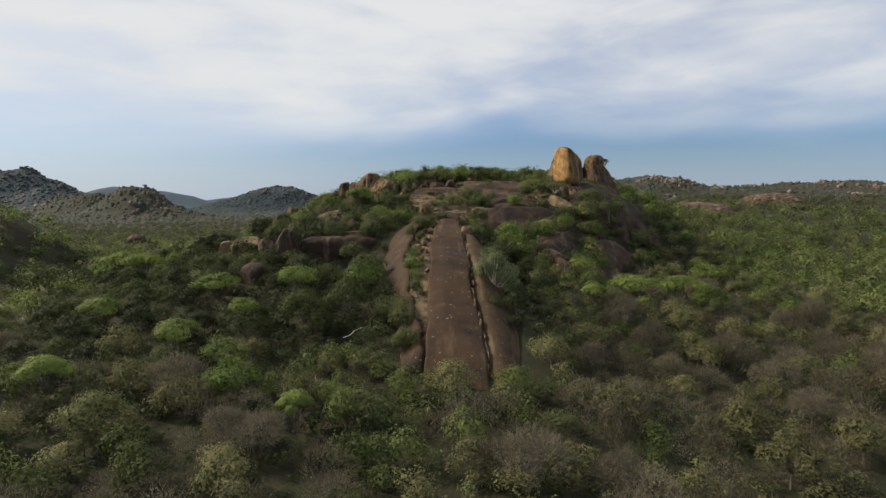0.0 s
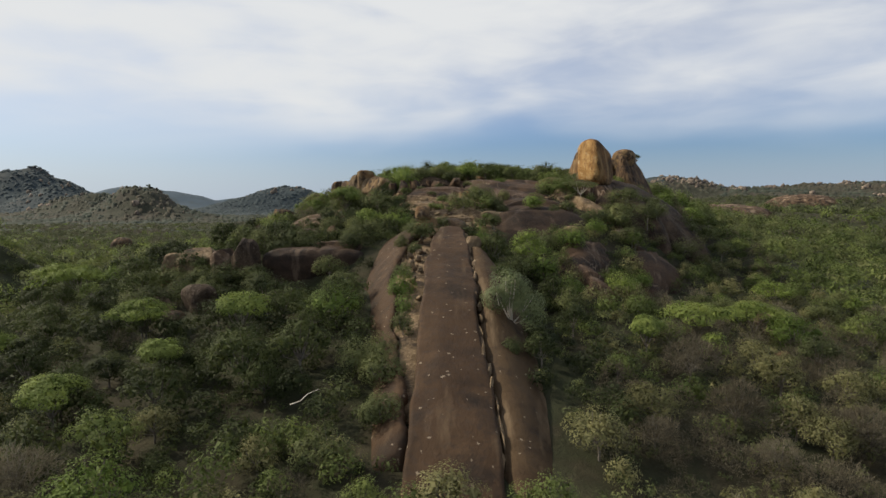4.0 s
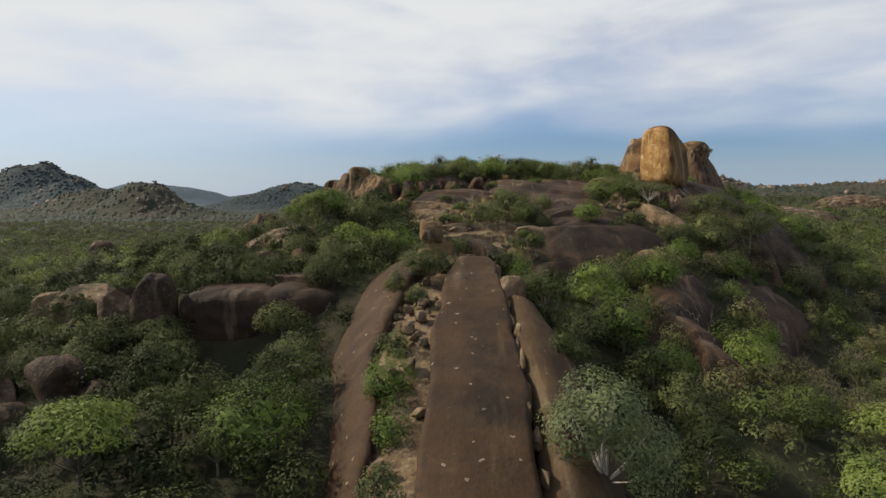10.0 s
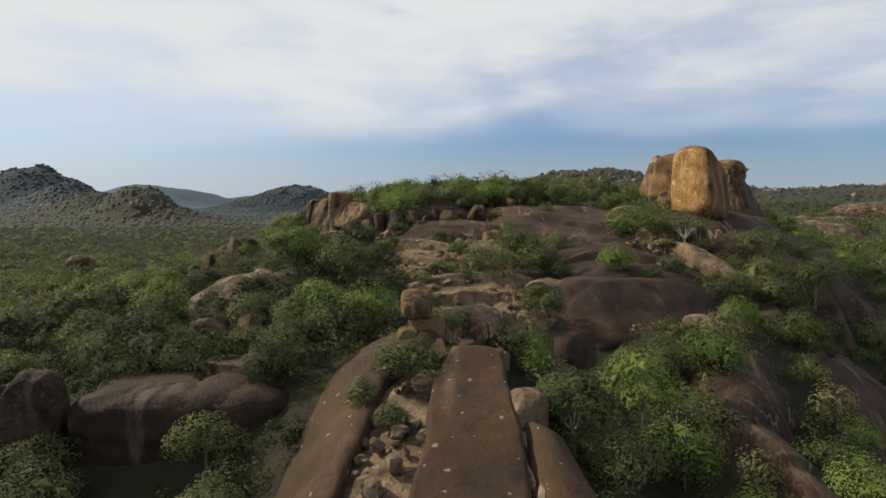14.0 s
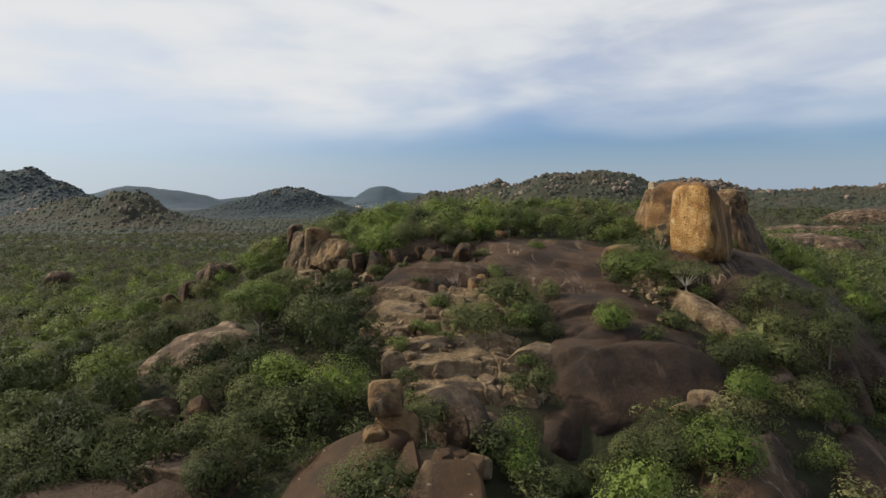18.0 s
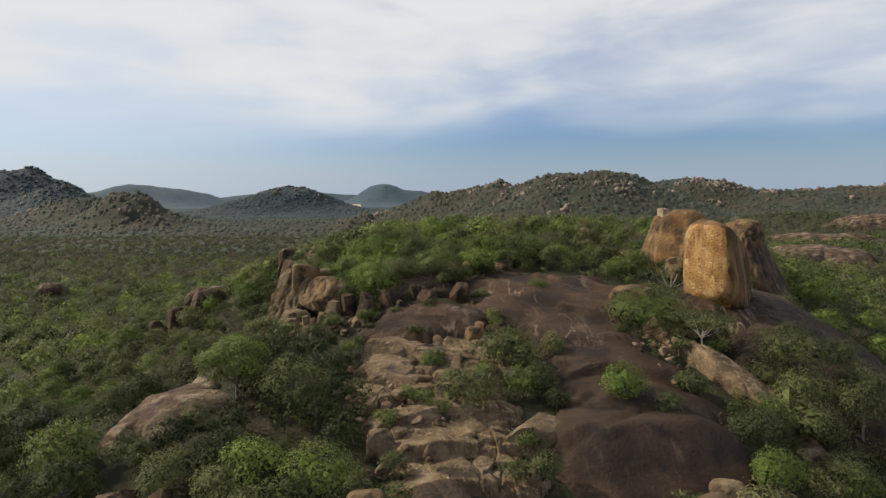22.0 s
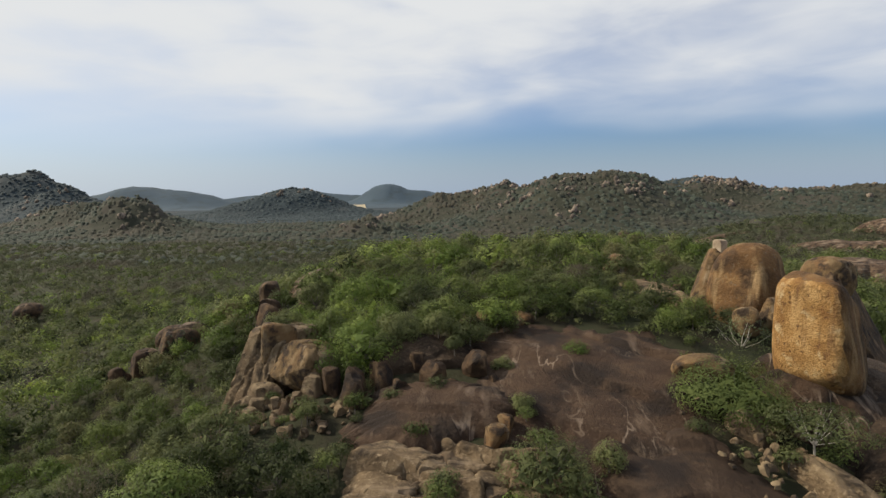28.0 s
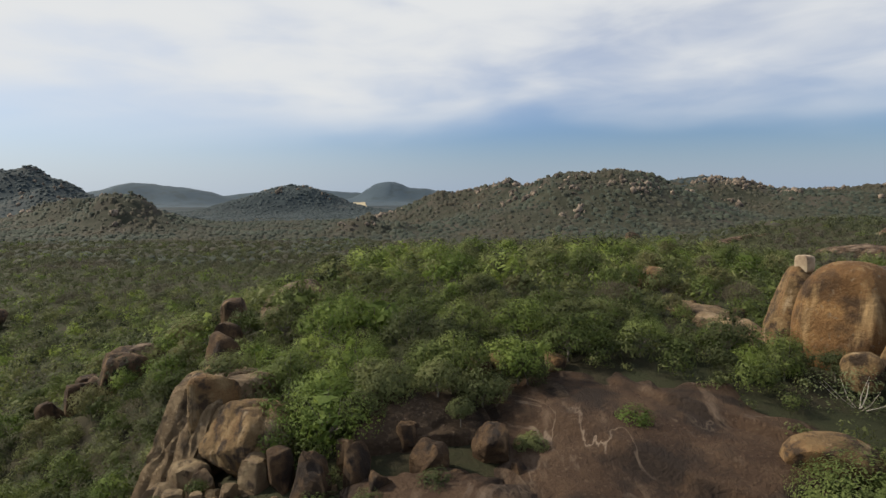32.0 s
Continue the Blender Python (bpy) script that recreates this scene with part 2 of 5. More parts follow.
LEDGE_GRANITE = material("stepped_tan_granite", [(0.085, 0.058, 0.033), (0.155, 0.108, 0.062), (0.26, 0.19, 0.112)], 0.6, 0.85, 1.0, 2.8, detail=9,
                         stain=((0.05, 0.036, 0.024), 0.45, 0.52, 0.64), second=((0.3, 0.225, 0.14), 2.6, 0.55, 0.67), streak=((0.27, 0.2, 0.13), 0.7, 0.56, 0.7), along=(0.25, 1, 1.4))
ORANGE_GRANITE = material("orange_lichen_granite", [(0.2, 0.098, 0.032), (0.34, 0.19, 0.066), (0.5, 0.315, 0.13)], 0.7, 0.85, 1.0, 4.5, detail=9,
                          second=((0.12, 0.062, 0.028), 3.2, 0.56, 0.68), stain=((0.52, 0.39, 0.21), 0.9, 0.56, 0.68), streak=((0.16, 0.086, 0.038), 0.9, 0.54, 0.68), along=(1, 1, 0.14))
RED_GRANITE = material("reddish_granite", [(0.052, 0.032, 0.0195), (0.088, 0.056, 0.034), (0.155, 0.104, 0.066)], 0.5, 0.85, 0.9, 2.6, detail=9, stain=((0.04, 0.028, 0.021), 0.7, 0.48, 0.6), streak=((0.27, 0.2, 0.14), 0.7, 0.51, 0.66), along=(0.3, 1, 1.2), second=((0.13, 0.095, 0.065), 3.5, 0.55, 0.67))
HILL_ROCK = material("far_hill_rock", [(0.10, 0.082, 0.066), (0.17, 0.137, 0.108), (0.27, 0.215, 0.165)], 0.2, 0.9, 0.5, 0.8, stain=((0.06, 0.052, 0.045), 0.25, 0.5, 0.62), per_island=0.4)
CAP_GRANITE = material("pale_fresh_granite", [(0.26, 0.19, 0.13), (0.38, 0.3, 0.21), (0.5, 0.41, 0.3)], 1.2, 0.85, 0.7, 3.0, stain=((0.14, 0.095, 0.065), 0.8, 0.55, 0.68))
TAN_GRANITE = material("tan_granite", [(0.085, 0.054, 0.0255), (0.155, 0.101, 0.049), (0.25, 0.172, 0.09)], 0.8, 0.85, 1.0, 2.6, detail=9, stain=((0.048, 0.033, 0.022), 0.9, 0.48, 0.6), second=((0.19, 0.108, 0.048), 0.45, 0.5, 0.62), streak=((0.3, 0.225, 0.14), 0.9, 0.57, 0.7), along=(1, 1, 0.2))
DARK_ORANGE = material("dark_orange_granite", [(0.038, 0.0245, 0.015), (0.07, 0.043, 0.0245), (0.135, 0.083, 0.041)], 0.6, 0.85, 1.0, 2.4, detail=9, stain=((0.025, 0.018, 0.014), 0.7, 0.48, 0.6), streak=((0.19, 0.125, 0.07), 0.8, 0.56, 0.68), along=(1, 1, 0.15))
VARNISH_SHADE = material("brown_varnish_shade_granite", [(0.085, 0.045, 0.018), (0.155, 0.083, 0.033), (0.25, 0.145, 0.06)], 0.4, 0.8, 1.0, 2.2, detail=9, stain=((0.055, 0.033, 0.018), 0.22, 0.5, 0.62), streak=((0.34, 0.225, 0.11), 0.6, 0.54, 0.7), along=(1, 1, 0.12), second=((0.17, 0.125, 0.08), 3.0, 0.58, 0.68))
LEAF = material("green_leaves", [(0.0639, 0.0848, 0.025), (0.1081, 0.1406, 0.0402), (0.17, 0.2063, 0.0607)], 0.12, 0.7, 0, translucent=0.36, per_island=0.14, per_object=0.3)
LEAF_DULL = material("olive_leaves", [(0.0619, 0.0747, 0.0303), (0.1051, 0.1215, 0.0473), (0.1627, 0.1785, 0.0696)], 0.1, 0.75, 0, translucent=0.36, per_island=0.14, per_object=0.3)
LEAF_LIME = material("lime_leaves", [(0.112, 0.152, 0.038), (0.178, 0.228, 0.056), (0.25, 0.294, 0.083)], 0.3, 0.7, 0, translucent=0.36, per_island=0.14, per_object=0.2)
LEAF_GREY = material("grey_green_leaves", [(0.085, 0.105, 0.048), (0.14, 0.168, 0.077), (0.215, 0.242, 0.116)], 0.3, 0.6, 0, translucent=0.36, per_island=0.2)
LEAF_BRIGHT = material("bright_green_leaves", [(0.0822, 0.1205, 0.0268), (0.137, 0.1919, 0.0428), (0.2083, 0.2621, 0.0625)], 0.3, 0.7, 0, translucent=0.36, per_island=0.14, per_object=0.25)
LEAF_KHAKI = material("khaki_leaves", [(0.0966, 0.0952, 0.0413), (0.1576, 0.1552, 0.0672), (0.2288, 0.2194, 0.0991)], 0.1, 0.75, 0, translucent=0.36, per_island=0.14, per_object=0.3)
# green leaves darkened to stand in for shade on the west flank and gully
LEAF_SHADE = material("shade_green_leaves", [(0.0245, 0.033, 0.0116), (0.0444, 0.0574, 0.0194), (0.0765, 0.0944, 0.0309)], 0.1, 0.7, 0, translucent=0.36, per_island=0.14, per_object=0.3)
TWIG = material("dry_twigs", [(0.082, 0.07, 0.047), (0.13, 0.113, 0.077), (0.188, 0.167, 0.117)], 0.2, 0.9, 0, per_island=0.3, per_object=0.3, translucent=0.3)
BARK = material("grey_bark", [(0.09, 0.075, 0.06), (0.16, 0.14, 0.12), (0.25, 0.22, 0.19)], 2.0, 0.9, 0.4, 12)
# grey-green leaves tinted a little bluer to stand in for distance haze
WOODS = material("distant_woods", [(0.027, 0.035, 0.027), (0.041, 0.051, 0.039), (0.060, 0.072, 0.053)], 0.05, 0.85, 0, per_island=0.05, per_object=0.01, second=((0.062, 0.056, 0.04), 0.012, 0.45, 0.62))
LEAF_GREY_OLIVE = material("greyish_olive_leaves", [(0.0638, 0.0727, 0.0365), (0.0894, 0.1009, 0.051), (0.1185, 0.131, 0.0706)], 0.05, 0.8, 0, translucent=0.36, per_island=0.12, per_object=0.01, second=((0.11, 0.1, 0.075), 0.02, 0.48, 0.62))
# haze blue is mixed into this leaf colour
HAZED_WOODS = material("hazed_far_woods", [(0.028, 0.040, 0.044), (0.039, 0.053, 0.057), (0.053, 0.069, 0.072)], 0.012, 0.9, 0, per_island=0.05, per_object=0.01)
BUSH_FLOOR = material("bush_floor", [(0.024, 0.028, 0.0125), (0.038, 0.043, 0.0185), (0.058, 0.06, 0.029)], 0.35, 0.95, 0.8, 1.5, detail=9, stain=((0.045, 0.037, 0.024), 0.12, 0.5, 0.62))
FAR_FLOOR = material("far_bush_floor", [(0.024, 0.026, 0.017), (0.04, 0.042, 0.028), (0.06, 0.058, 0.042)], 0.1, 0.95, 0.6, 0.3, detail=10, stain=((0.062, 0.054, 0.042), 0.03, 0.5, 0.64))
# farthest ridges and floor: the air's blue haze is painted into the colour
HAZED_RIDGE = material("far_hazed_ridge", [(0.044, 0.066, 0.086), (0.056, 0.081, 0.103), (0.07, 0.097, 0.12)], 0.004, 0.95, 0.2, 0.1, stain=((0.053, 0.073, 0.085), 0.02, 0.5, 0.62))
HAZED_FLOOR = material("far_hazed_floor", [(0.02, 0.029, 0.034), (0.03, 0.042, 0.047), (0.045, 0.06, 0.065)], 0.03, 0.95, 0.3, 0.12, detail=10, stain=((0.058, 0.062, 0.06), 0.006, 0.55, 0.64))
FIELD = material("dry_field", [(0.36, 0.296, 0.1872), (0.4464, 0.3848, 0.2574)], 0.05, 0.95, 0.1, 1)


# ---- land form ----
def hash01(ix, iy, seed):
    h = (ix.astype(np.int64) * 374761393 + iy.astype(np.int64) * 668265263 + seed * 974711) & 0xFFFFFFFF
    h = ((h ^ (h >> 13)) * 1274126177) & 0xFFFFFFFF
    return ((h ^ (h >> 16)) & 0xFFFF) / 65535.0


def vnoise(x, y, seed=0):
    ix, iy = np.floor(x), np.floor(y)
    fx, fy = x - ix, y - iy
    fx, fy = fx * fx * (3 - 2 * fx), fy * fy * (3 - 2 * fy)
    a, b = hash01(ix, iy, seed), hash01(ix + 1, iy, seed)
    c, d = hash01(ix, iy + 1, seed), hash01(ix + 1, iy + 1, seed)
    return (a + (b - a) * fx) * (1 - fy) + (c + (d - c) * fx) * fy - 0.5


def fbm(x, y, size, octaves=4, seed=0):
    total, amp = 0, 1.0
    for o in range(octaves):
        total = total + amp * vnoise(x / size, y / size, seed + 17 * o)
        size, amp = size / 2.03, amp / 2
    return total


# far hills: x, y, height, half-length, half-width, turn in degrees, roughness
FIRST_HILLS = [
    (150, 790, 61, 118, 85, 6, 11), (40, 850, 47, 119, 60, -8, 12), (300, 940, 51, 170, 90, -6, 12), (530, 880, 44, 296, 130, -20, 13),
    (900, 700, 41, 282, 180, -40, 13), (-928, 1290, 99, 122, 100, 0, 22), (-775, 1190, 58, 112, 80, -30, 16), (-1280, 1150, 67, 250, 160, 20, 22),
    (-388, 745, 35, 58, 36, -20, 14), (-530, 905, 36, 100, 60, -12, 14),
]
BACK_HILLS = [
    (-392, 1340, 55, 118, 80, 5, 14), (-1250, 2360, 86, 270, 160, 8, 14), (-355, 2675, 86, 110, 120, 0, 6), (-225, 2650, 58, 238, 90, 0, 14),
    (-850, 2900, 58, 420, 90, 0, 14), (-98, 700, 12, 42, 30, 10, 9), (150, 300, 15, 110, 90, 0, 3), (240, 420, 20, 120, 80, -20, 4),
    (-103, 132, 17, 15, 20, 0, 4),
]
HILLS = FIRST_HILLS + BACK_HILLS
CREST_Y = (-60, 40, 58, 75, 98, 110, 117, 128, 138, 150, 165, 190, 215, 238, 262, 300, 345, 390)
CREST_Z = (0, 0.3, 1.5, 5.5, 12.0, 13.6, 15.8, 17.8, 20.0, 21.2, 21.7, 22.6, 22.8, 21.0, 14.5, 7.0, 2.0, 0.0)


def land(x, y):
    """The height of the ground."""
    x, y = np.asarray(x, float), np.asarray(y, float)
    near = np.exp(-((x / 260) ** 2 + ((y - 120) / 260) ** 2) ** 2)
    z = fbm(x, y, 60, 3, 3) * 2.0 + fbm(x, y, 400, 2, 9) * 5 * (1 - near)
    z = z + 3.2 * np.exp(-((x / 75) ** 2 + ((y - 125) / 85) ** 2))
    mid = np.interp(y, (60, 95, 125, 300), (0, 3, 8, 4))
    top = np.interp(y, CREST_Y, CREST_Z)
    wl_ = np.interp(y, (40, 65, 81, 98, 113, 125, 143, 160, 175, 220), (14, 25, 38, 50, 55, 50, 37, 42, 55, 58))
    wr_ = np.interp(y, (40, 77, 92, 100, 104, 110, 116, 122, 133, 160, 186, 220), (14, 22, 20, 19.5, 22, 28, 29, 33, 42, 55, 69, 70))
    d = x - mid
    w = np.where(d < 0, wl_, wr_)
    z = z + top / (1 + np.abs(d / w) ** 4)
    z = z - 3.8 * np.exp(-((x - 12.5) / 5.0) ** 2 - ((y - 90) / 12.0) ** 2) - 4.5 * np.exp(-((x + 17) / 7.0) ** 2 - ((y - 90.5) / 5.5) ** 2) - 3.2 * np.exp(-((x - 9.5) / 5.0) ** 2 - ((y - 104) / 4.0) ** 2)
    high = 0
    for i, (hx, hy, h, a, b, turn, rough) in enumerate(HILLS):
        c, s = math.cos(radians(turn)), math.sin(radians(turn))
        p, q = ((x - hx) * c + (y - hy) * s) / a, (-(x - hx) * s + (y - hy) * c) / b
        r = p * p + q * q
        g = np.exp(-r ** 1.15 * 0.75)
        high = high + np.maximum(g * (h + rough * (0.9 * fbm(x, y, a * 0.4, 5, 7 * i + 3) - 1.5 * np.abs(fbm(x, y, a * 0.7, 5, 5 * i + 1)) + 0.3)), 0) ** 4
    return z + high ** 0.25


def land1(x, y):
    return float(land(np.array([x]), np.array([y]))[0])


# ---- building helpers ----
def mesh_of(name, verts, faces, mat, smooth=False, normals=None):
    """A mesh from numpy vertices and an array of faces that all have the same number of corners; normals: one for each vertex, where leaves shade as one soft clump."""
    me = bpy.data.meshes.new(name)
    verts, faces = np.asarray(verts, np.float32), np.asarray(faces, np.int32)
    k = faces.shape[1]
    me.vertices.add(len(verts))
    me.vertices.foreach_set("co", verts.ravel())
    me.loops.add(faces.size)
    me.loops.foreach_set("vertex_index", faces.ravel())
    me.polygons.add(len(faces))
    me.polygons.foreach_set("loop_start", np.arange(0, faces.size, k, dtype=np.int32))
    me.polygons.foreach_set("loop_total", np.full(len(faces), k, np.int32))
    if smooth:
        me.polygons.foreach_set("use_smooth", np.ones(len(faces), bool))
    if normals is not None:
        a = me.attributes.new("custom_normal", "FLOAT_VECTOR", "POINT")
        a.data.foreach_set("vector", np.asarray(normals, np.float32).ravel())
    me.materials.append(mat)
    me.update(calc_edges=True)
    return me


def grid_faces(nx, ny):
    i = np.arange(nx * ny).reshape(ny, nx)
    return np.stack([i[:-1, :-1], i[:-1, 1:], i[1:, 1:], i[1:, :-1]], -1).reshape(-1, 4)


def child(name, me, parent, label=""):
    ob = new(name, me)
    ob.parent = parent
    return tagged(ob, label) if label else ob


def noise3(p, size, octaves, seed):
    """Solid value noise from three planes of flat noise."""
    x, y, z = p.T
    s = seed * 31.7
    return (fbm(x + s, y - s, size, octaves, seed) + fbm(y + s, z + s, size, octaves, seed + 5) + fbm(z - s, x + s, size, octaves, seed + 11)) / 1.6


def ico(level):
    bm = bmesh.new()
    bmesh.ops.create_icosphere(bm, subdivisions=level, radius=1)
    v = np.array([w.co[:] for w in bm.verts])
    f = np.array([[w.index for w in g.verts] for g in bm.faces])
    bm.free()
    return v, f


ICO = {n: ico(n) for n in (1, 2, 3, 4, 5)}


def boulder_mesh(name, size, seed, mat, level=4, square=2.6, rough=0.12, cuts=4, taper=0.0, lean=(0, 0), foot_in=0.0, faces=(), grooves=1, sharp=38, skin=None, soften=0):
    """A rounded granite block: a squarish ball with flat weathered faces and lumps. Its origin is at its base."""
    v, f = ICO[level]
    rng = np.random.default_rng(seed)
    p = v / (np.abs(v) ** square).sum(1, keepdims=True) ** (1 / square)
    for _ in range(cuts):
        n = rng.normal(size=3)
        n[2] *= 0.6
        n /= np.linalg.norm(n)
        over = np.maximum(p @ n - rng.uniform(0.5, 0.8), 0)
        p = p - over[:, None] * n * 0.94
    for nx, ny, nz, d in faces:
        n = np.array((nx, ny, nz)) / math.sqrt(nx * nx + ny * ny + nz * nz)
        p = p - np.maximum(p @ n - d, 0)[:, None] * n * 0.95
    p = p * (1 + rough * noise3(p, 1.1, 3, seed)[:, None] + 0.45 * rough * noise3(p, 0.3, 4, seed + 3)[:, None])
    for _ in range(grooves):
        n = rng.normal(size=3) * np.array((1, 1, 0.7))
        n /= np.linalg.norm(n)
        off = np.abs(p @ n - rng.uniform(-0.45, 0.45) + 0.05 * noise3(p, 0.5, 2, seed + 7))
        p = p * (1 - 0.07 * np.clip(1 - off / 0.05, 0, 1))[:, None]
    for _ in range(soften):
        total, count = np.zeros_like(p), np.zeros(len(p))
        for i in range(3):
            np.add.at(total, f[:, i], p[f[:, (i + 1) % 3]])
            np.add.at(count, f[:, i], 1)
        p = 0.35 * p + 0.65 * total / count[:, None]
    if soften:
        p = p * (1 + 0.25 * rough * noise3(p, 0.22, 3, seed + 9)[:, None])
    p = p * np.array(size) / 2
    p[:, 2] += size[2] / 2
    k = p[:, 2] / size[2]
    p[:, :2] *= (1 - taper * k - foot_in * np.clip(0.35 - k, 0, 1))[:, None]
    p[:, 0] += lean[0] * k
    p[:, 1] += lean[1] * k
    me = mesh_of(name, p, f, mat, True)
    me.set_sharp_from_angle(angle=radians(sharp))
    if skin:       # (material, direction, spread): faces turned to direction keep the rock's colour, the rest get the darker skin
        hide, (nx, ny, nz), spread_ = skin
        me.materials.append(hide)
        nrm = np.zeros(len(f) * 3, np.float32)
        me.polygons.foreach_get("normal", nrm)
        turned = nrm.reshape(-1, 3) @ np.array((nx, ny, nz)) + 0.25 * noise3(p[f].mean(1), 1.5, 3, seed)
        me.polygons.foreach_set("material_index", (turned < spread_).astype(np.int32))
    return me


# ---- ground ----
def axis(parts):
    out = [np.arange(a, b, s) for a, b, s in parts]
    return np.concatenate(out)


gx = axis([(-4900, -1500, 170), (-1500, -500, 14), (-500, -90, 6), (-90, 90, 2.1), (90, 500, 6), (500, 1500, 16), (1500, 5000, 170)])
gy = axis([(-1500, -100, 100), (-100, 20, 6), (20, 230, 2.2), (230, 500, 6), (500, 1000, 8), (1000, 1500, 12), (1500, 3200, 40), (3200, 4900, 170)])
GX, GY = np.meshgrid(gx, gy)
gz = land(GX, GY)
ground = new("ground", mesh_of("ground", np.stack([GX, GY, gz], -1).reshape(-1, 3), grid_faces(len(gx), len(gy)), SOIL, True))
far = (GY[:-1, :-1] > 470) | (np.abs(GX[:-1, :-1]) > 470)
# beyond 1 km the ground takes the colours with haze painted in
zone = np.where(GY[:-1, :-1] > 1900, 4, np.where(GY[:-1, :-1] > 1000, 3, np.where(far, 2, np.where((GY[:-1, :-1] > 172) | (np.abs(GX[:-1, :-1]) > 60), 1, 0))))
for floor_mat in (BUSH_FLOOR, FAR_FLOOR, HAZED_FLOOR, HAZED_RIDGE):
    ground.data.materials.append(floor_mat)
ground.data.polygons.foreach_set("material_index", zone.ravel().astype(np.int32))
tagged(ground, "dry brown soil with leaf litter and thin grass", "ground", kind="structure")

# ---- the great whaleback slab ----
CRACK_L = ((50, 60, 75, 86, 95, 98, 101), (-2.4, -2.1, -2.0, -1.8, -1.3, -0.7, 0.2))
CRACK_R = ((50, 60, 71, 82, 91, 96, 99.5), (4.6, 4.2, 3.5, 3.4, 2.9, 2.4, 1.0))


def dome_z(x, y):
    """The whaleback's bare surface: a long back that climbs to the ridge and rounds off to both sides."""
    back = np.interp(y, (46, 52, 58.8, 71.5, 78.4, 87.9, 97.9, 103), (-1.0, 2.0, 4.9, 9.6, 12.0, 14.7, 17.1, 17.6))
    side = np.where(x < -2, np.abs(x + 2) / np.interp(y, (58, 68, 78, 88, 100), (4.0, 5.0, 6.3, 8.3, 9.0)), np.abs(x - 2) / np.interp(y, (58, 75, 98), (9.5, 8.0, 6.5)))
    side = np.where((x > -2) & (x < 2), 0, side)
    return back - 5.5 * side ** 2.4 - 0.05 * np.abs(x)


def strip(name, left, right, y0, y1, lift, mat, seed, edge=0.5, nx=40, ny=150, drop=0.8):
    """A long piece of the whaleback between two lines, with rounded rims."""
    t, s = np.meshgrid(np.linspace(0, 1, nx), np.linspace(0, 1, ny))
    t = t + 0.06 * np.sin(2 * np.pi * t) * -1
    y = y0 + (y1 - y0) * s
    xl, xr = left(y), right(y)
    x = xl + (xr - xl) * t + 0.25 * fbm(x=s * 30, y=t * 3, size=3, seed=seed)
    width = np.maximum(xr - xl, 0.1)
    inset = np.minimum(np.minimum(t, 1 - t) * width, np.minimum(s, 1 - s) * (y1 - y0)) / edge
    rim = np.clip(inset, 0, 1)
    z = dome_z(x, y) + lift + 0.5 * fbm(x, y, 6, 4, seed) - drop * (1 - np.sqrt(np.clip(1 - (1 - rim) ** 2, 0, 1)))
    z = np.where(inset <= 0.001, z - 2.5, z)
    return mesh_of(name, np.stack([x, y, z], -1).reshape(-1, 3), grid_faces(nx, ny), mat, True)


def line(pts):
    return lambda y: np.interp(y, pts[0], pts[1]) + 0.5 * fbm(np.asarray(y, float), 0 * np.asarray(y, float), 5, 4, 77)


slab_main = new("granite_slab", strip("granite_slab", lambda y: line(CRACK_L)(y) - 0.05, lambda y: line(CRACK_R)(y) + 0.03, 53, 97.2, 0.15, SLAB_GRANITE, 2, 0.35))
tagged(slab_main, "long smooth brown granite slab spotted with pale lichen", "rock slab", "whaleback slabs")
# the flank stands clear of the long slab; a stony trough lies between them
TROUGH = ((57, 64, 72, 80, 88, 95, 101), (0.1, 0.6, 2.0, 3.2, 3.6, 3.0, 1.0))


def trough(y):
    return line(CRACK_L)(y) - np.interp(y, TROUGH[0], TROUGH[1]) + 0.7 * fbm(np.asarray(y, float), 0 * np.asarray(y, float), 3, 4, 31)


slab_left = new("granite_slab", strip("granite_slab", lambda y: np.interp(y, (56, 64, 72, 80, 90, 100), (-4.6, -6.6, -8.4, -10.8, -13.6, -12)), lambda y: trough(y) + 0.15, 57, 102, -0.1, SLAB_GRANITE, 5, 0.9))
tagged(slab_left, "domed brown granite flank beside a stony trough", "rock slab", "whaleback slabs")
trough_floor = new("rubble_bed", strip("rubble_bed", lambda y: trough(y) - 0.8, lambda y: line(CRACK_L)(y) + 0.4, 62, 101, -1.15, LEDGE_GRANITE, 15, 0.4, nx=24, ny=110))
tagged(trough_floor, "broken tan ledges in the trough between two slabs", "rock ledge")
slab_right = new("granite_slab", strip("granite_slab", lambda y: line(CRACK_R)(y) - 0.2, lambda y: np.interp(y, (50, 60, 70, 80, 86, 91), (12.0, 12.0, 9.6, 9.0, 7.6, 5.6)), 53, 91.2, 0.3, LIT_STRIP_GRANITE, 8, 2.1, drop=1.9))
tagged(slab_right, "narrow brown granite strip rounded off beside a crack", "rock slab", "whaleback slabs")


ROCKS = []      # footprints of rocks and of plant-free clearings: x, y, radius x, radius y, turn


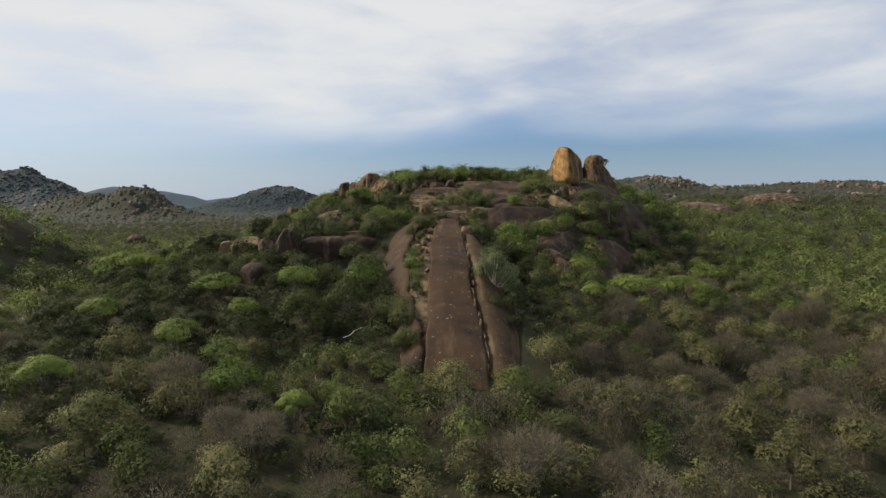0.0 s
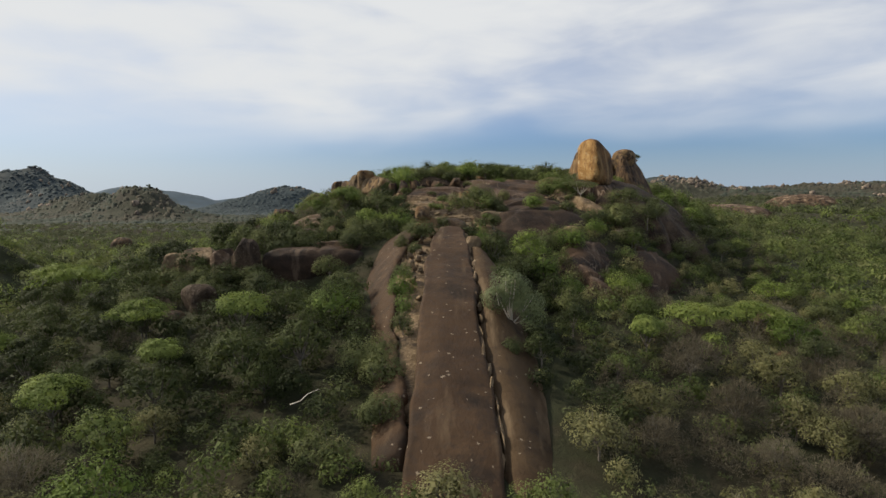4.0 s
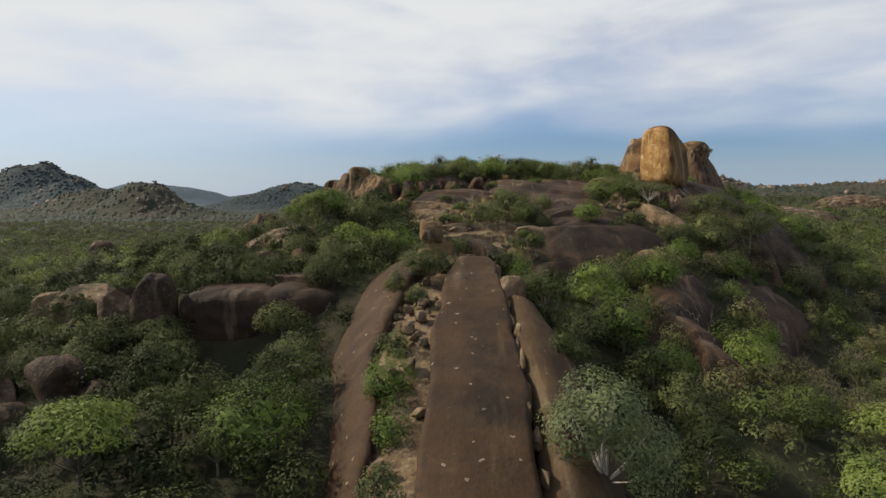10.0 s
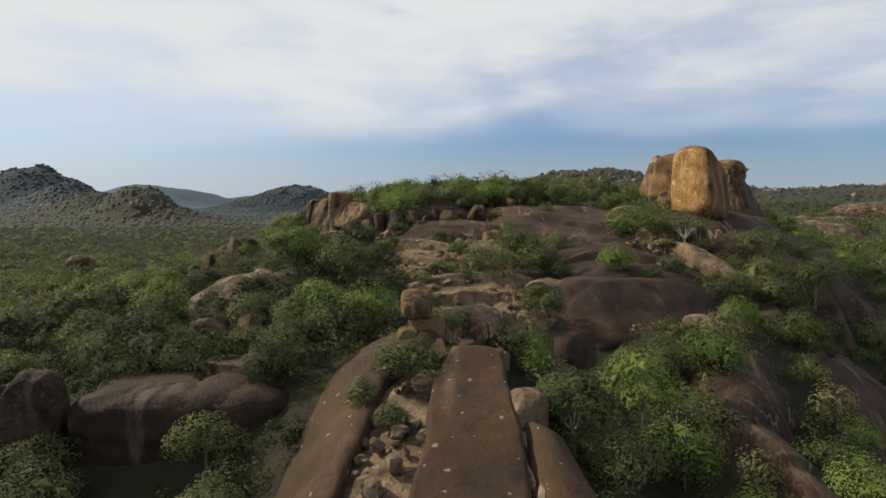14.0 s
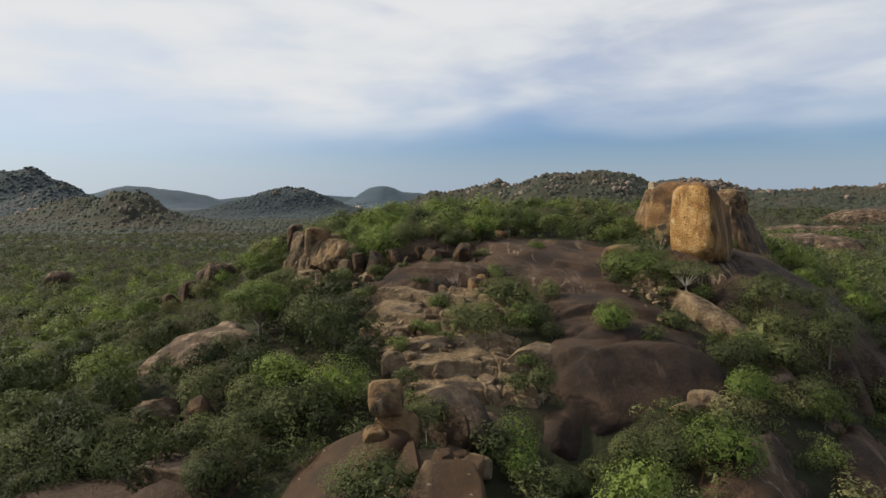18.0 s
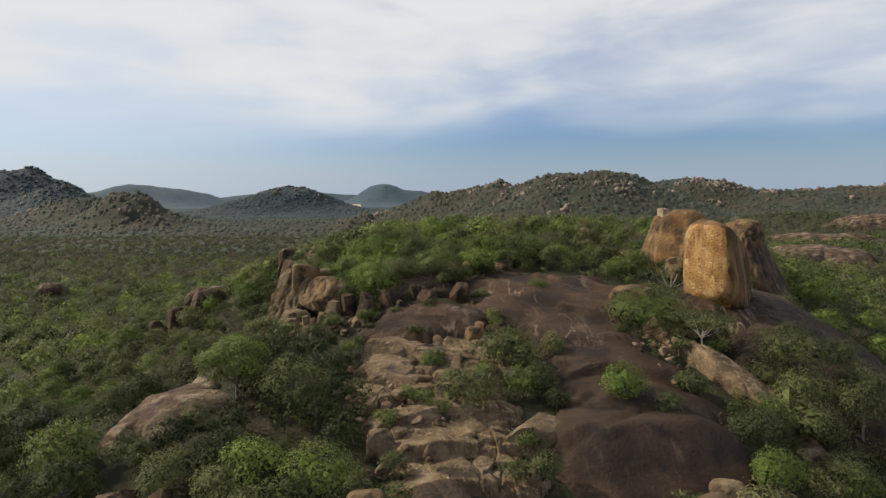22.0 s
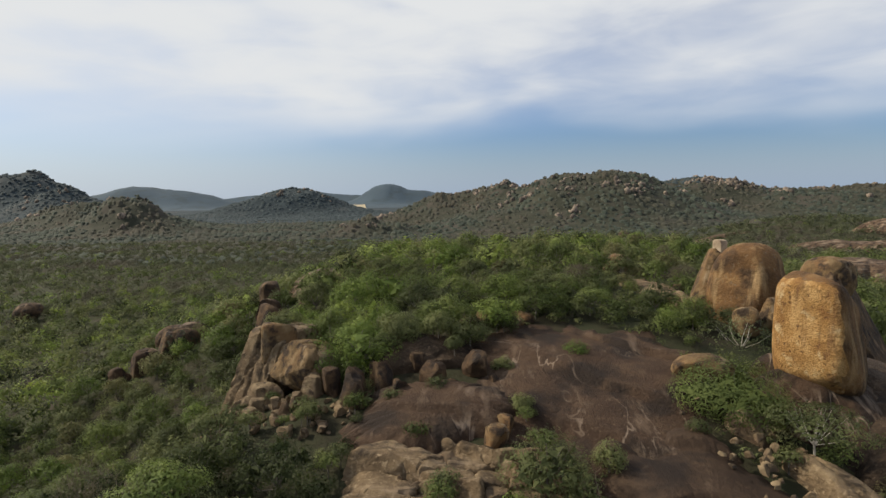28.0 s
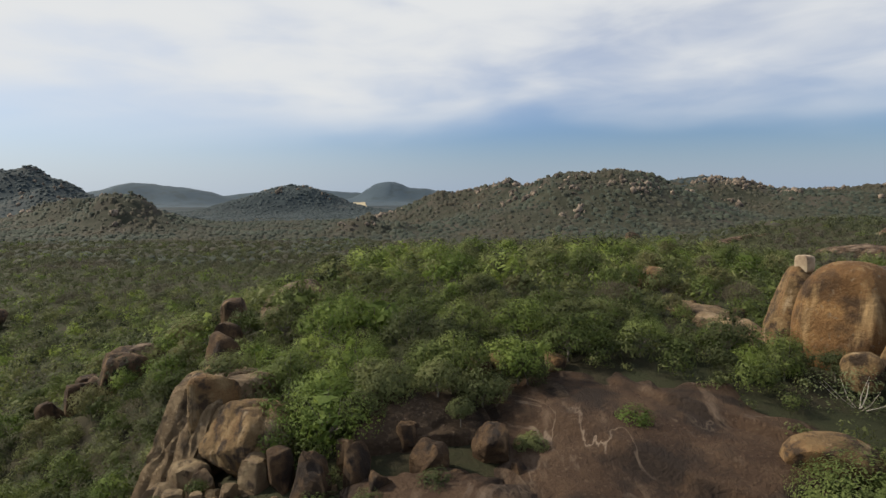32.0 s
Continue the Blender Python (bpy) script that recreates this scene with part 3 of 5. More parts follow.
def broken(x, y, size, seed):
    """Split blocks: a level for each block, and how near a point lies to a joint (1: in it)."""
    x = x + 0.5 * size * fbm(x, y, size * 2.2, 3, seed + 40)
    y = y + 0.5 * size * fbm(x + 50, y, size * 2.2, 3, seed + 41)
    gx_, gy_ = np.floor(x / size), np.floor(y / (size * 0.7))
    best, second_, level = np.full(x.shape, 9e9), np.full(x.shape, 9e9), np.zeros(x.shape)
    for i in (-1, 0, 1):
        for j in (-1, 0, 1):
            cx_, cy_ = gx_ + i, gy_ + j
            px, py = (cx_ + 0.15 + 0.7 * hash01(cx_, cy_, seed)) * size, (cy_ + 0.15 + 0.7 * hash01(cx_, cy_, seed + 1)) * size * 0.7
            d = np.hypot(x - px, y - py)
            nearer = d < best
            second_ = np.where(nearer, best, np.minimum(second_, d))
            tip = ((x - px) * (hash01(cx_, cy_, seed + 3) - 0.5) + (y - py) * (hash01(cx_, cy_, seed + 4) - 0.5)) * 1.1 / size
            level = np.where(nearer, hash01(cx_, cy_, seed + 2) + tip, level)
            best = np.minimum(best, d)
    return level - 0.5, np.exp(-((second_ - best) / (0.08 * size)) ** 2)


def rock_sheet(cx, cy, rx, ry, turn, bulge, mat, seed, label, sink=0.8, lumps=0.35, n=60, steps=None, foot=0.85, blocks=None):
    """A bare rock surface that swells out of the ground."""
    a, b = np.meshgrid(np.linspace(-1, 1, n), np.linspace(-1, 1, n))
    # square to disc, so that the rim is round
    p, q = a * np.sqrt(1 - b * b / 2), b * np.sqrt(1 - a * a / 2)
    r = np.sqrt(p * p + q * q)
    th = np.arctan2(q, p)
    wob = 1 + 0.55 * fbm(np.cos(th) * 2 + seed, np.sin(th) * 2, 1.0, 4, seed)
    c, s = math.cos(radians(turn)), math.sin(radians(turn))
    dx, dy = p * rx * wob, q * ry * wob
    x, y = cx + dx * c - dy * s, cy + dx * s + dy * c
    z = land(x, y) + bulge * (1 - r ** 3) - sink * r ** 8 + 0.12 + lumps * (1.6 * fbm(x, y, 7, 3, seed) + 0.5 * np.abs(fbm(x, y, 2.5, 3, seed + 4))) * (1 - r ** 4)
    if steps:      # ledges: length, height, bearing of the climb
        length, high, bearing = steps
        k = ((x - cx) * math.sin(radians(bearing)) + (y - cy) * math.cos(radians(bearing))) / length + 0.5 * fbm(x, y, 9, 3, seed + 9)
        part_ = k - np.floor(k)
        z = z + high * (np.clip((part_ - 0.86) / 0.1, 0, 1) - part_ + 0.55) * (1 - r ** 6)
    if blocks:     # size and height of the split blocks; they break through in patches
        size, high = blocks
        level, joint = broken(x, y, size, seed)
        patch = np.clip(fbm(x, y, 6, 3, seed + 21) * 4 + 0.75, 0, 1) * (1 - r ** 6)
        z = z + patch * (high * level - 0.45 * high * joint)
    ob = new("rock_sheet", mesh_of("rock_sheet", np.stack([x, y, z], -1).reshape(-1, 3), grid_faces(n, n), mat, True))
    if blocks:
        ob.data.set_sharp_from_angle(angle=radians(24))
    ROCKS.append((cx, cy, rx * foot, ry * foot, turn))
    return tagged(ob, label, "rock outcrop", "bare granite sheets")


def boulder(x, y, z, size, seed, mat, label, turn=0, tilt=0, group="", foot=True, **kw):
    """One boulder; z None rests it on the ground."""
    ob = new("boulder", boulder_mesh("boulder", size, seed, mat, **kw))
    ob.matrix_world = pose(x, y, land1(x, y) - 0.3 * size[2] if z is None else z, tilt, 0, turn)
    if foot and max(size[:2]) > 1.5:
        ROCKS.append((x, y, size[0] * 0.5, size[1] * 0.5, turn))
    return tagged(ob, label, "boulder", group)


rock_sheet(11, 138, 12, 14, 0, 0.5, SUMMIT_GRANITE, 21, "broad dark brown summit slab with pale water streaks", lumps=0.25, n=110, steps=(7.5, 0.55, 30))
rock_sheet(16, 122, 8, 9, 20, 0.8, HUMP_GRANITE, 22, "smooth dark granite apron below the summit", n=80, steps=(6, 0.8, 10))
rock_sheet(-23.2, 120.8, 5.6, 5.4, 20, 1.0, RED_GRANITE, 23, "reddish bare rock patch among shrubs", foot=1.0, steps=(5, 0.5, 40))
rock_sheet(-0.6, 123.6, 8.6, 7.6, 0, 0.7, LEDGE_GRANITE, 24, "broken tan granite steps along the ridge", lumps=0.35, n=170, steps=(4.6, 1.1, 25), blocks=(1.9, 0.75))
rock_sheet(-1.4, 132.2, 8.2, 5.2, 12, 1.3, SUMMIT_GRANITE, 34, "smooth streaked brown slab west of the summit", lumps=0.15, n=110, steps=(9.0, 0.4, 20))
rock_sheet(0.5, 115, 7.5, 10.5, 10, 0.4, LEDGE_GRANITE, 20, "stony tan saddle behind the whaleback", lumps=0.4, n=170, steps=(3.4, 0.9, -10), blocks=(1.4, 0.8))
rock_sheet(20.4, 103.0, 3.3, 7.4, -32, 1.3, SUMMIT_GRANITE, 25, "dark granite flank under the great boulder", lumps=0.25)
rock_sheet(19.2, 95.2, 1.9, 5.2, 14, 1.3, SUMMIT_GRANITE, 35, "reddish brown granite rib in the eastern bush", lumps=0.3, steps=(4, 0.5, 0))
rock_sheet(31.8, 109.6, 3.2, 7.4, -28, 1.5, SUMMIT_GRANITE, 19, "dark granite hump on the lower flank", lumps=0.25)
rock_sheet(29.6, 116.4, 1.6, 3.6, 40, 0.9, RED_GRANITE, 29, "pale streaked slab on the lower flank", lumps=0.3)
rock_sheet(36.5, 131, 9.5, 12, 10, 3.4, GRANITE, 26, "dark sloping granite shoulder under the boulders", lumps=0.3, foot=0.55)
rock_sheet(29.2, 134.6, 6.4, 6.6, 0, 3.0, SUMMIT_GRANITE, 27, "low granite plinth under the upright boulder", lumps=0.3, sink=2.0)
rock_sheet(-24.6, 186, 5.4, 11, 8, 2.6, RED_GRANITE, 28, "bare red brown ledge in the bush")
rock_sheet(26, 167, 3.4, 8, 10, 1.0, LEDGE_GRANITE, 18, "stony pale gully with loose blocks", lumps=0.8)
rock_sheet(112, 255, 17, 10, -20, 4.0, RED_GRANITE, 17, "low bare rock dome in the valley bush")
rock_sheet(150, 325, 24, 9, -15, 4.5, RED_GRANITE, 16, "long bare rock band on a far slope")
rock_sheet(128, 420, 30, 4, -3, 1.6, RED_GRANITE, 15, "flat rock band at the foot of the hills")
rock_sheet(215, 385, 20, 9, -25, 5.5, RED_GRANITE, 14, "bare rock dome on a far slope")

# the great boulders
# its sides away from the sun are coloured darker to stand in for shade
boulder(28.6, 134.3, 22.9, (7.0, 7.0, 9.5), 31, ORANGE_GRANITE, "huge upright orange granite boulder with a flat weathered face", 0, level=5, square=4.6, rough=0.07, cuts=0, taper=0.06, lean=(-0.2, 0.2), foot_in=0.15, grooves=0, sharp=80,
        faces=((-0.85, -0.52, 0.05, 0.74), (0.75, -0.66, 0.18, 0.66), (0.44, 0.0, 0.9, 0.74), (-0.3, -0.1, 0.95, 0.98), (-0.5, -0.4, -0.75, 0.98), (-0.4, 0.9, 0.1, 0.8)), skin=(VARNISH_SHADE, (-0.85, -0.52, 0.05), 0.55), soften=8)
boulder(41.2, 152.2, 14.8, (11.4, 16, 16.0), 33, DARK_ORANGE, "dark boulder sloping down behind the upright one", 6, level=5, square=2.9, rough=0.08, cuts=1, taper=0.42, lean=(-2.6, -1.2), grooves=3, sharp=80, faces=((-1, 0, 0.2, 0.8), (0.7, 0, 1, 1.0)))
boulder(38.6, 151.0, 26.4, (4.8, 5.0, 5.2), 37, TAN_GRANITE, "rounded tan head of the dark boulder", 20, level=5, square=2.6, rough=0.08, grooves=1, sharp=80)
boulder(32.3, 154.6, 22.4, (9.0, 8.4, 10.3), 32, VARNISH_SHADE, "great rounded orange boulder beside a grey shrub", 25, level=5, square=2.5, rough=0.04, cuts=0, taper=0.2, grooves=0, sharp=80, faces=((-0.9, -0.25, 0.15, 0.82), (0.45, -0.9, 0.2, 0.88)))
boulder(29.9, 159.4, 22.6, (5.2, 5.2, 9.2), 35, TAN_GRANITE, "narrow leaning slab behind the rounded boulder", 20, square=2.4, rough=0.07, taper=0.35, lean=(0.8, 0), cuts=1, level=5, sharp=80)
boulder(30.9, 159.2, 31.2, (1.3, 1.3, 1.6), 36, CAP_GRANITE, "small pale square capstone on the leaning slab", 10, level=4, square=6, rough=0.05, cuts=1, grooves=0)
boulder(28.9, 147.6, 24.0, (2.7, 2.6, 3.0), 38, TAN_GRANITE, "round tan boulder in a gap between great ones", 0, rough=0.1, sharp=80)
boulder(31.6, 148.0, 24.6, (3.2, 2.8, 3.2), 39, TAN_GRANITE, "round streaked boulder wedged between great ones", 40, rough=0.12, sharp=80)
boulder(20.6, 137.2, 21.6, (5.0, 4.4, 3.4), 40, TAN_GRANITE, "smooth tan whale-shaped rock behind a shrub", 10, level=5, square=2.5, rough=0.05, cuts=1, grooves=0, sharp=80)
boulder(24.2, 124.6, 16.0, (3.8, 10.5, 4.4), 41, LEDGE_GRANITE, "long pale granite rib with split edges", 36, level=5, square=3.4, rough=0.14, tilt=26, grooves=3, cuts=3)
boulder(21.6, 131.0, 19.6, (3.0, 3.4, 3.2), 42, PALE_GRANITE, "split pale block at the head of the rib", 15, square=3.0)
boulder(-5.2, 126.6, 17.6, (5.4, 4.4, 3.9), 141, LEDGE_GRANITE, "rounded tan block below the summit ledge", 25, level=5, square=3.6, rough=0.14, cuts=4, grooves=2, sharp=60)
boulder(-1.4, 125.0, 17.6, (4.2, 3.8, 3.2), 142, PALE_GRANITE, "split pale block below the summit ledge", -10, level=4, square=4.2, rough=0.14, cuts=5, grooves=2, sharp=50)
# humps under the summit
boulder(13.6, 115.2, 9.6, (16.5, 14.0, 9.2), 43, HUMP_GRANITE, "dark smooth granite hump with a pale water streak", 12, level=5, square=3.2, rough=0.07, cuts=2, grooves=1, foot_in=0.5, sharp=80, faces=((0.1, -0.75, 0.6, 0.82), (-0.6, -0.6, 0.5, 0.9)))
boulder(10.2, 109.0, 8.6, (8.6, 5.4, 6.8), 44, HUMP_GRANITE, "dark boulder tucked under the granite hump", 10, level=5, square=2.8, rough=0.12, grooves=1, sharp=80, cuts=3)
boulder(7.0, 114.5, 14.2, (5, 5, 4.6), 45, PALE_GRANITE, "pale cracked boulder beside the hump", 30, square=3.0, rough=0.14)
boulder(19.0, 109.6, 14.6, (2.4, 2.2, 2.0), 46, PALE_GRANITE, "small pale boulder at the hump's edge", 0)
boulder(17.4, 108.8, 14.2, (2.4, 2.6, 2.1), 47, PALE_GRANITE, "small split boulder at the hump's edge", 50, square=3.0)
# perched blocks at the head of the whaleback
boulder(-2.85, 101.4, 17.9, (2.2, 2.1, 1.9), 34, TAN_GRANITE, "squarish tan block perched on a second block", 15, square=4, rough=0.08, cuts=3, sharp=60)
boulder(-2.2, 101.2, 15.9, (2.5, 2.2, 2.3), 48, TAN_GRANITE, "tall tan block carrying a smaller one", -10, square=4.5, rough=0.08, cuts=3, sharp=60)
boulder(-3.9, 100.2, 15.1, (1.3, 1.8, 2.4), 49, TAN_GRANITE, "upright tan block leaning on the slab's head", 12, square=3.5, cuts=3, lean=(0.5, 0), sharp=60)
WEDGES = "split wedges at the slab's head"
for i, (bx, by, bz, sx, sy, sz, tp, tn) in enumerate(((-1.35, 98.6, 14.5, 1.75, 3.6, 2.7, 0.12, 5), (0.45, 97.7, 14.3, 1.8, 3.4, 2.9, 0.42, -4), (2.0, 98.0, 13.8, 1.7, 3.4, 2.7, 0.25, -16), (1.2, 100.2, 14.0, 1.6, 2.2, 2.3, 0.2, 20))):
    boulder(bx, by, bz, (sx, sy, sz), 230 + i, SLAB_GRANITE, "angular brown wedge split from the slab's head", tn, square=7, rough=0.08, cuts=4, taper=tp, grooves=1, sharp=24, group=WEDGES)
boulder(1.0, 104.6, 13.6, (4.2, 7.5, 4.4), 51, GRANITE, "smooth dark rock rising behind the slab's head", 12, square=2.8, rough=0.08, level=5, sharp=80)
boulder(2.0, 99.6, 14.6, (2.2, 1.7, 1.5), 49, PALE_GRANITE, "pale broken block at the slab's tip", 30, square=5, cuts=5)
boulder(-3.9, 112.4, 16.6, (2.3, 2.0, 2.0), 52, PALE_GRANITE, "cracked pale block on the stony saddle", 10, square=3.0, rough=0.15)
boulder(0.0, 112.2, 16.2, (1.9, 1.8, 1.9), 53, PALE_GRANITE, "upright pale block on the stony saddle", 20, square=3.0)
# the head of the right strip
boulder(3.5, 91.6, 13.6, (2.3, 2.6, 2.6), 55, PALE_GRANITE, "pale block wedged at the crack's head", 20, square=3.0)
# western cliff
CLIFF = "stacked rocks of the western cliff"
boulder(-20.9, 143.4, 13.6, (6.2, 8.0, 12.4), 56, LEDGE_GRANITE, "tall slanting pale granite cliff face", -30, level=5, square=7, rough=0.05, cuts=0, taper=0.1, lean=(2.6, 3.0), grooves=9, sharp=35, faces=((-1, -0.5, 0.1, 0.85), (0.1, -1, 0.1, 0.85)), group=CLIFF)
boulder(-16.9, 142.8, 22.6, (3.4, 2.8, 4.4), 57, TAN_GRANITE, "upright tan block on the cliff's edge", 15, square=6, rough=0.09, cuts=3, grooves=1, level=4, group=CLIFF)
boulder(-14.1, 140.6, 20.2, (6.2, 4.6, 5.3), 58, TAN_GRANITE, "rounded tan boulder leaning on the cliff", 22, level=5, square=3.0, rough=0.12, cuts=4, grooves=4, foot_in=0.7, sharp=40, tilt=8, group=CLIFF)
boulder(-17.6, 140.2, 17.0, (2.4, 2.4, 4.6), 62, PALE_GRANITE, "split pale pillar under the cliff face", 40, square=6, rough=0.12, cuts=3, grooves=3, group=CLIFF)
boulder(-19.6, 148.6, 20.6, (4.4, 3.4, 4.6), 63, TAN_GRANITE, "tan block behind the cliff's edge", 60, square=5, rough=0.1, cuts=3, grooves=2, group=CLIFF)
boulder(-21.8, 155.0, 17.4, (4.6, 4.0, 6.4), 59, TAN_GRANITE, "weathered block at the cliff's far end", 0, square=4, group=CLIFF)
boulder(-23.8, 160.5, 17.0, (4.6, 5.0, 8.4), 60, DARK_ORANGE, "dark split rock at the cliff's far end", 30, group=CLIFF)
boulder(-23.2, 151.0, 14.0, (2.4, 4.0, 8.0), 61, TAN_GRANITE, "narrow buttress beside the cliff face", 10, group=CLIFF)
for i, (bx, by, bs) in enumerate(((-18.6, 138.2, 1.7), (-17.2, 137.4, 1.5), (-19.6, 139.4, 1.9), (-15.2, 136.0, 1.3), (-17.6, 136.0, 1.4), (-13.6, 136.2, 1.4), (-12.2, 137.2, 1.8), (-16.2, 138.6, 1.9), (-14.2, 135.2, 1.2), (-19.0, 136.8, 1.2), (-13.0, 138.4, 2.2))):
    boulder(bx, by, None, (bs, bs * 0.9, bs * (1.3 - 0.1 * (i % 3))), 62 + i, PALE_GRANITE, "broken pale block at the cliff's foot", 37 * i, square=7, rough=0.16, level=3, cuts=6, sharp=18, group=CLIFF)
# dark wall, and upright stones in a row coloured dark for the summit trees' shade
boulder(-2.2, 141.4, 20.6, (9.6, 4.4, 5.2), 240, GRANITE, "dark overhanging rock wall under the summit trees", 6, level=5, square=6, rough=0.2, cuts=2, grooves=6, sharp=40, foot_in=0.4)
boulder(5.0, 145.6, 21.4, (6.0, 4.0, 3.6), 241, GRANITE, "low dark rock wall under the summit trees", -8, level=5, square=4, rough=0.16, cuts=3, grooves=2, sharp=60)
for i, (bx, by, bw, bh) in enumerate(((-8.4, 135.0, 2.6, 4.2), (-5.9, 136.4, 1.8, 3.2), (-4.4, 135.0, 1.7, 2.8), (-2.2, 137.2, 2.4, 2.6), (-0.4, 136.2, 1.1, 1.4), (1.7, 138.4, 2.7, 2.9), (3.2, 136.8, 1.0, 1.2), (-10.6, 137.0, 2.2, 3.2), (-6.8, 137.8, 2.0, 2.6), (-3.4, 139.4, 1.8, 2.4))):
    boulder(bx, by, None, (bw, bw * 0.9, bh), 75 + i, DARK_ORANGE, "upright boulder under the summit trees, coloured dark for their shade", 50 * i, rough=0.2, square=4, cuts=6, grooves=2, sharp=30, group="row of upright boulders")
for i, (bx, by, bs) in enumerate(((2.9, 129.4, 2.0), (3.7, 130.8, 1.7), (4.6, 134.2, 1.0), (5.4, 133.8, 0.8), (2.2, 131.4, 1.3))):
    boulder(bx, by, None, (bs, bs, bs * 1.05), 85 + i, TAN_GRANITE, "loose tan boulder lying on the summit slab", 60 * i, level=3, group="loose summit boulders")
for i, (bx, by, bs) in enumerate(((1.0, 149.5, 2.2), (3.2, 150.6, 2.6), (5.2, 149.6, 2.0), (6.8, 150.8, 2.2), (-0.8, 151, 1.6), (24.6, 183.5, 4.4), (27.8, 180.8, 1.8), (25.9, 172.4, 1.5), (27.6, 170.0, 1.7), (25.2, 163.0, 1.4), (29.2, 168.4, 2.0))):
    boulder(bx, by, None, (bs, bs * 1.1, bs * 0.9), 92 + i, (DARK_ORANGE, TAN_GRANITE)[i % 2], "brown boulder among the summit bush", 45 * i, level=3, group="boulders in the summit bush")
# rocks of the western spur and valley
SPUR = "boulders of the western spur"
# the dark granite here stands in for the shade under the overhang
boulder(-17.2, 98.4, 6.0, (13.0, 6.4, 8.4), 110, HUMP_GRANITE, "broad overhanging granite wall with a flat top, coloured dark for shade", 8, rough=0.13, level=5, square=5.5, cuts=0, grooves=4, group=SPUR, foot_in=0.5, sharp=60, foot=False, faces=((0.05, -1, -0.5, 0.82),))
boulder(-14.8, 101.2, 11.0, (7.0, 4.6, 4.0), 111, RED_GRANITE, "second tier of the granite wall with pale edges", -6, rough=0.16, level=5, square=5, cuts=2, grooves=4, group=SPUR, sharp=40, foot=False)
boulder(-25.6, 95.6, 10.4, (3.6, 3.4, 5.3), 116, GRANITE, "rounded brown boulder at the wall's end", 20, rough=0.12, level=5, square=3.0, cuts=2, grooves=2, group=SPUR, sharp=80, foot=False)
for i, (bx, by, bz, sx, sy, sz, m) in enumerate(((-32.2, 97.4, 9.6, 5.6, 4.4, 5.2, LEDGE_GRANITE), (-35.4, 98.2, 8.4, 5.4, 4.0, 5.4, LEDGE_GRANITE), (-28.4, 96.2, 9.8, 4.6, 3.2, 4.6, RED_GRANITE), (-33.2, 88.0, 5.4, 4.4, 3.2, 4.0, RED_GRANITE), (-28.2, 87.4, 6.0, 4.4, 3.0, 5.0, GRANITE), (-25.6, 86.4, 5.4, 3.4, 2.8, 4.2, GRANITE), (-30.6, 85.4, 4.8, 3.6, 2.6, 3.6, RED_GRANITE))):
    boulder(bx, by, bz, (sx, sy, sz), 170 + i, m, "weathered split block of the spur's outcrop", 40 * i, rough=0.16, level=4, square=3.2, cuts=5, grooves=2, group=SPUR, foot=False)
for i, (bx, by, bz, sx, sy, sz, m) in enumerate(((-16.6, 104.0, 11.2, 6.0, 3.4, 3.2, GRANITE), (-19.8, 107.4, 13.0, 5.4, 3.0, 3.6, RED_GRANITE), (-16.4, 107.2, 13.2, 3.4, 2.8, 3.6, DARK_ORANGE), (-22.8, 106.6, 12.6, 3.2, 2.6, 3.2, GRANITE), (-18.2, 105.4, 12.4, 2.4, 2.2, 2.4, PALE_GRANITE))):
    boulder(bx, by, bz, (sx, sy, sz), 190 + i, m, "reddish brown split rock among dense bush", 29 * i, rough=0.3, level=4, square=4.5, cuts=9, grooves=5, sharp=30, group="red rocks above the spur")
# plant-free ellipses, fitted so bush doesn't block the camera's view of the rocks
ROCKS.append((-17.6, 96.6, 6.6, 3.6, 6))
ROCKS.append((8.4, 105.5, 5.0, 5.5, 0))
ROCKS.append((-2.2, 139.2, 6.0, 3.4, 0))
ROCKS.append((27.0, 143.6, 4.4, 4.2, 0))
ROCKS.append((-11.0, 131.0, 4.6, 3.4, 0))
ROCKS.append((-15, 134.5, 5, 4, 0))
ROCKS.append((-29.6, 86.0, 5.0, 3.4, 0))
ROCKS.append((-23, 141.0, 3.6, 7, 0))
ROCKS.append((24.0, 157.5, 2.4, 5, 12))
for i, (bx, by, bs) in enumerate(((-50.5, 188, 6.5), (-46.5, 186, 5.0), (-54, 184, 4.0), (-50, 180, 3.4), (-141, 270, 9.0), (41.7, 97.0, 4.6), (37.0, 84.4, 2.2), (60, 300, 5), (125, 560, 12), (88, 228, 5))):
    boulder(bx, by, None, (bs, bs * 0.9, bs * 0.95), 120 + i, (DARK_ORANGE, RED_GRANITE)[i % 2], "brown boulder standing clear of the bush", 70 * i, rough=0.13, group="boulders in the valley")

for i, (bx, by, bz, sx, sy, sz) in enumerate(((-44.6, 176.5, 11.6, 6.4, 5.0, 7.0), (-48.6, 174.0, 10.4, 5.0, 4.4, 5.2), (-52.0, 173.5, 9.4, 3.6, 3.0, 4.0), (-28.6, 176.0, 20.4, 5.0, 4.4, 5.6), (-26.8, 167.5, 20.0, 3.6, 3.6, 4.6))):
    boulder(bx, by, bz, (sx, sy, sz), 210 + i, DARK_ORANGE, "dark weathered rock rising out of the western bush", 35 * i, rough=0.14, square=3.4, cuts=5, grooves=2, group="dark rocks west of the cliff")

# loose stones: on the saddle, in the hollow of the left slab, along the crack, under the cliff
STONES = [boulder_mesh("stone", (1, 1, 0.8), 140 + i, (LEDGE_GRANITE, PALE_GRANITE)[i % 2], level=2, square=6, rough=0.25, cuts=7, grooves=0, sharp=18) for i in range(8)]
srng = np.random.default_rng(77)


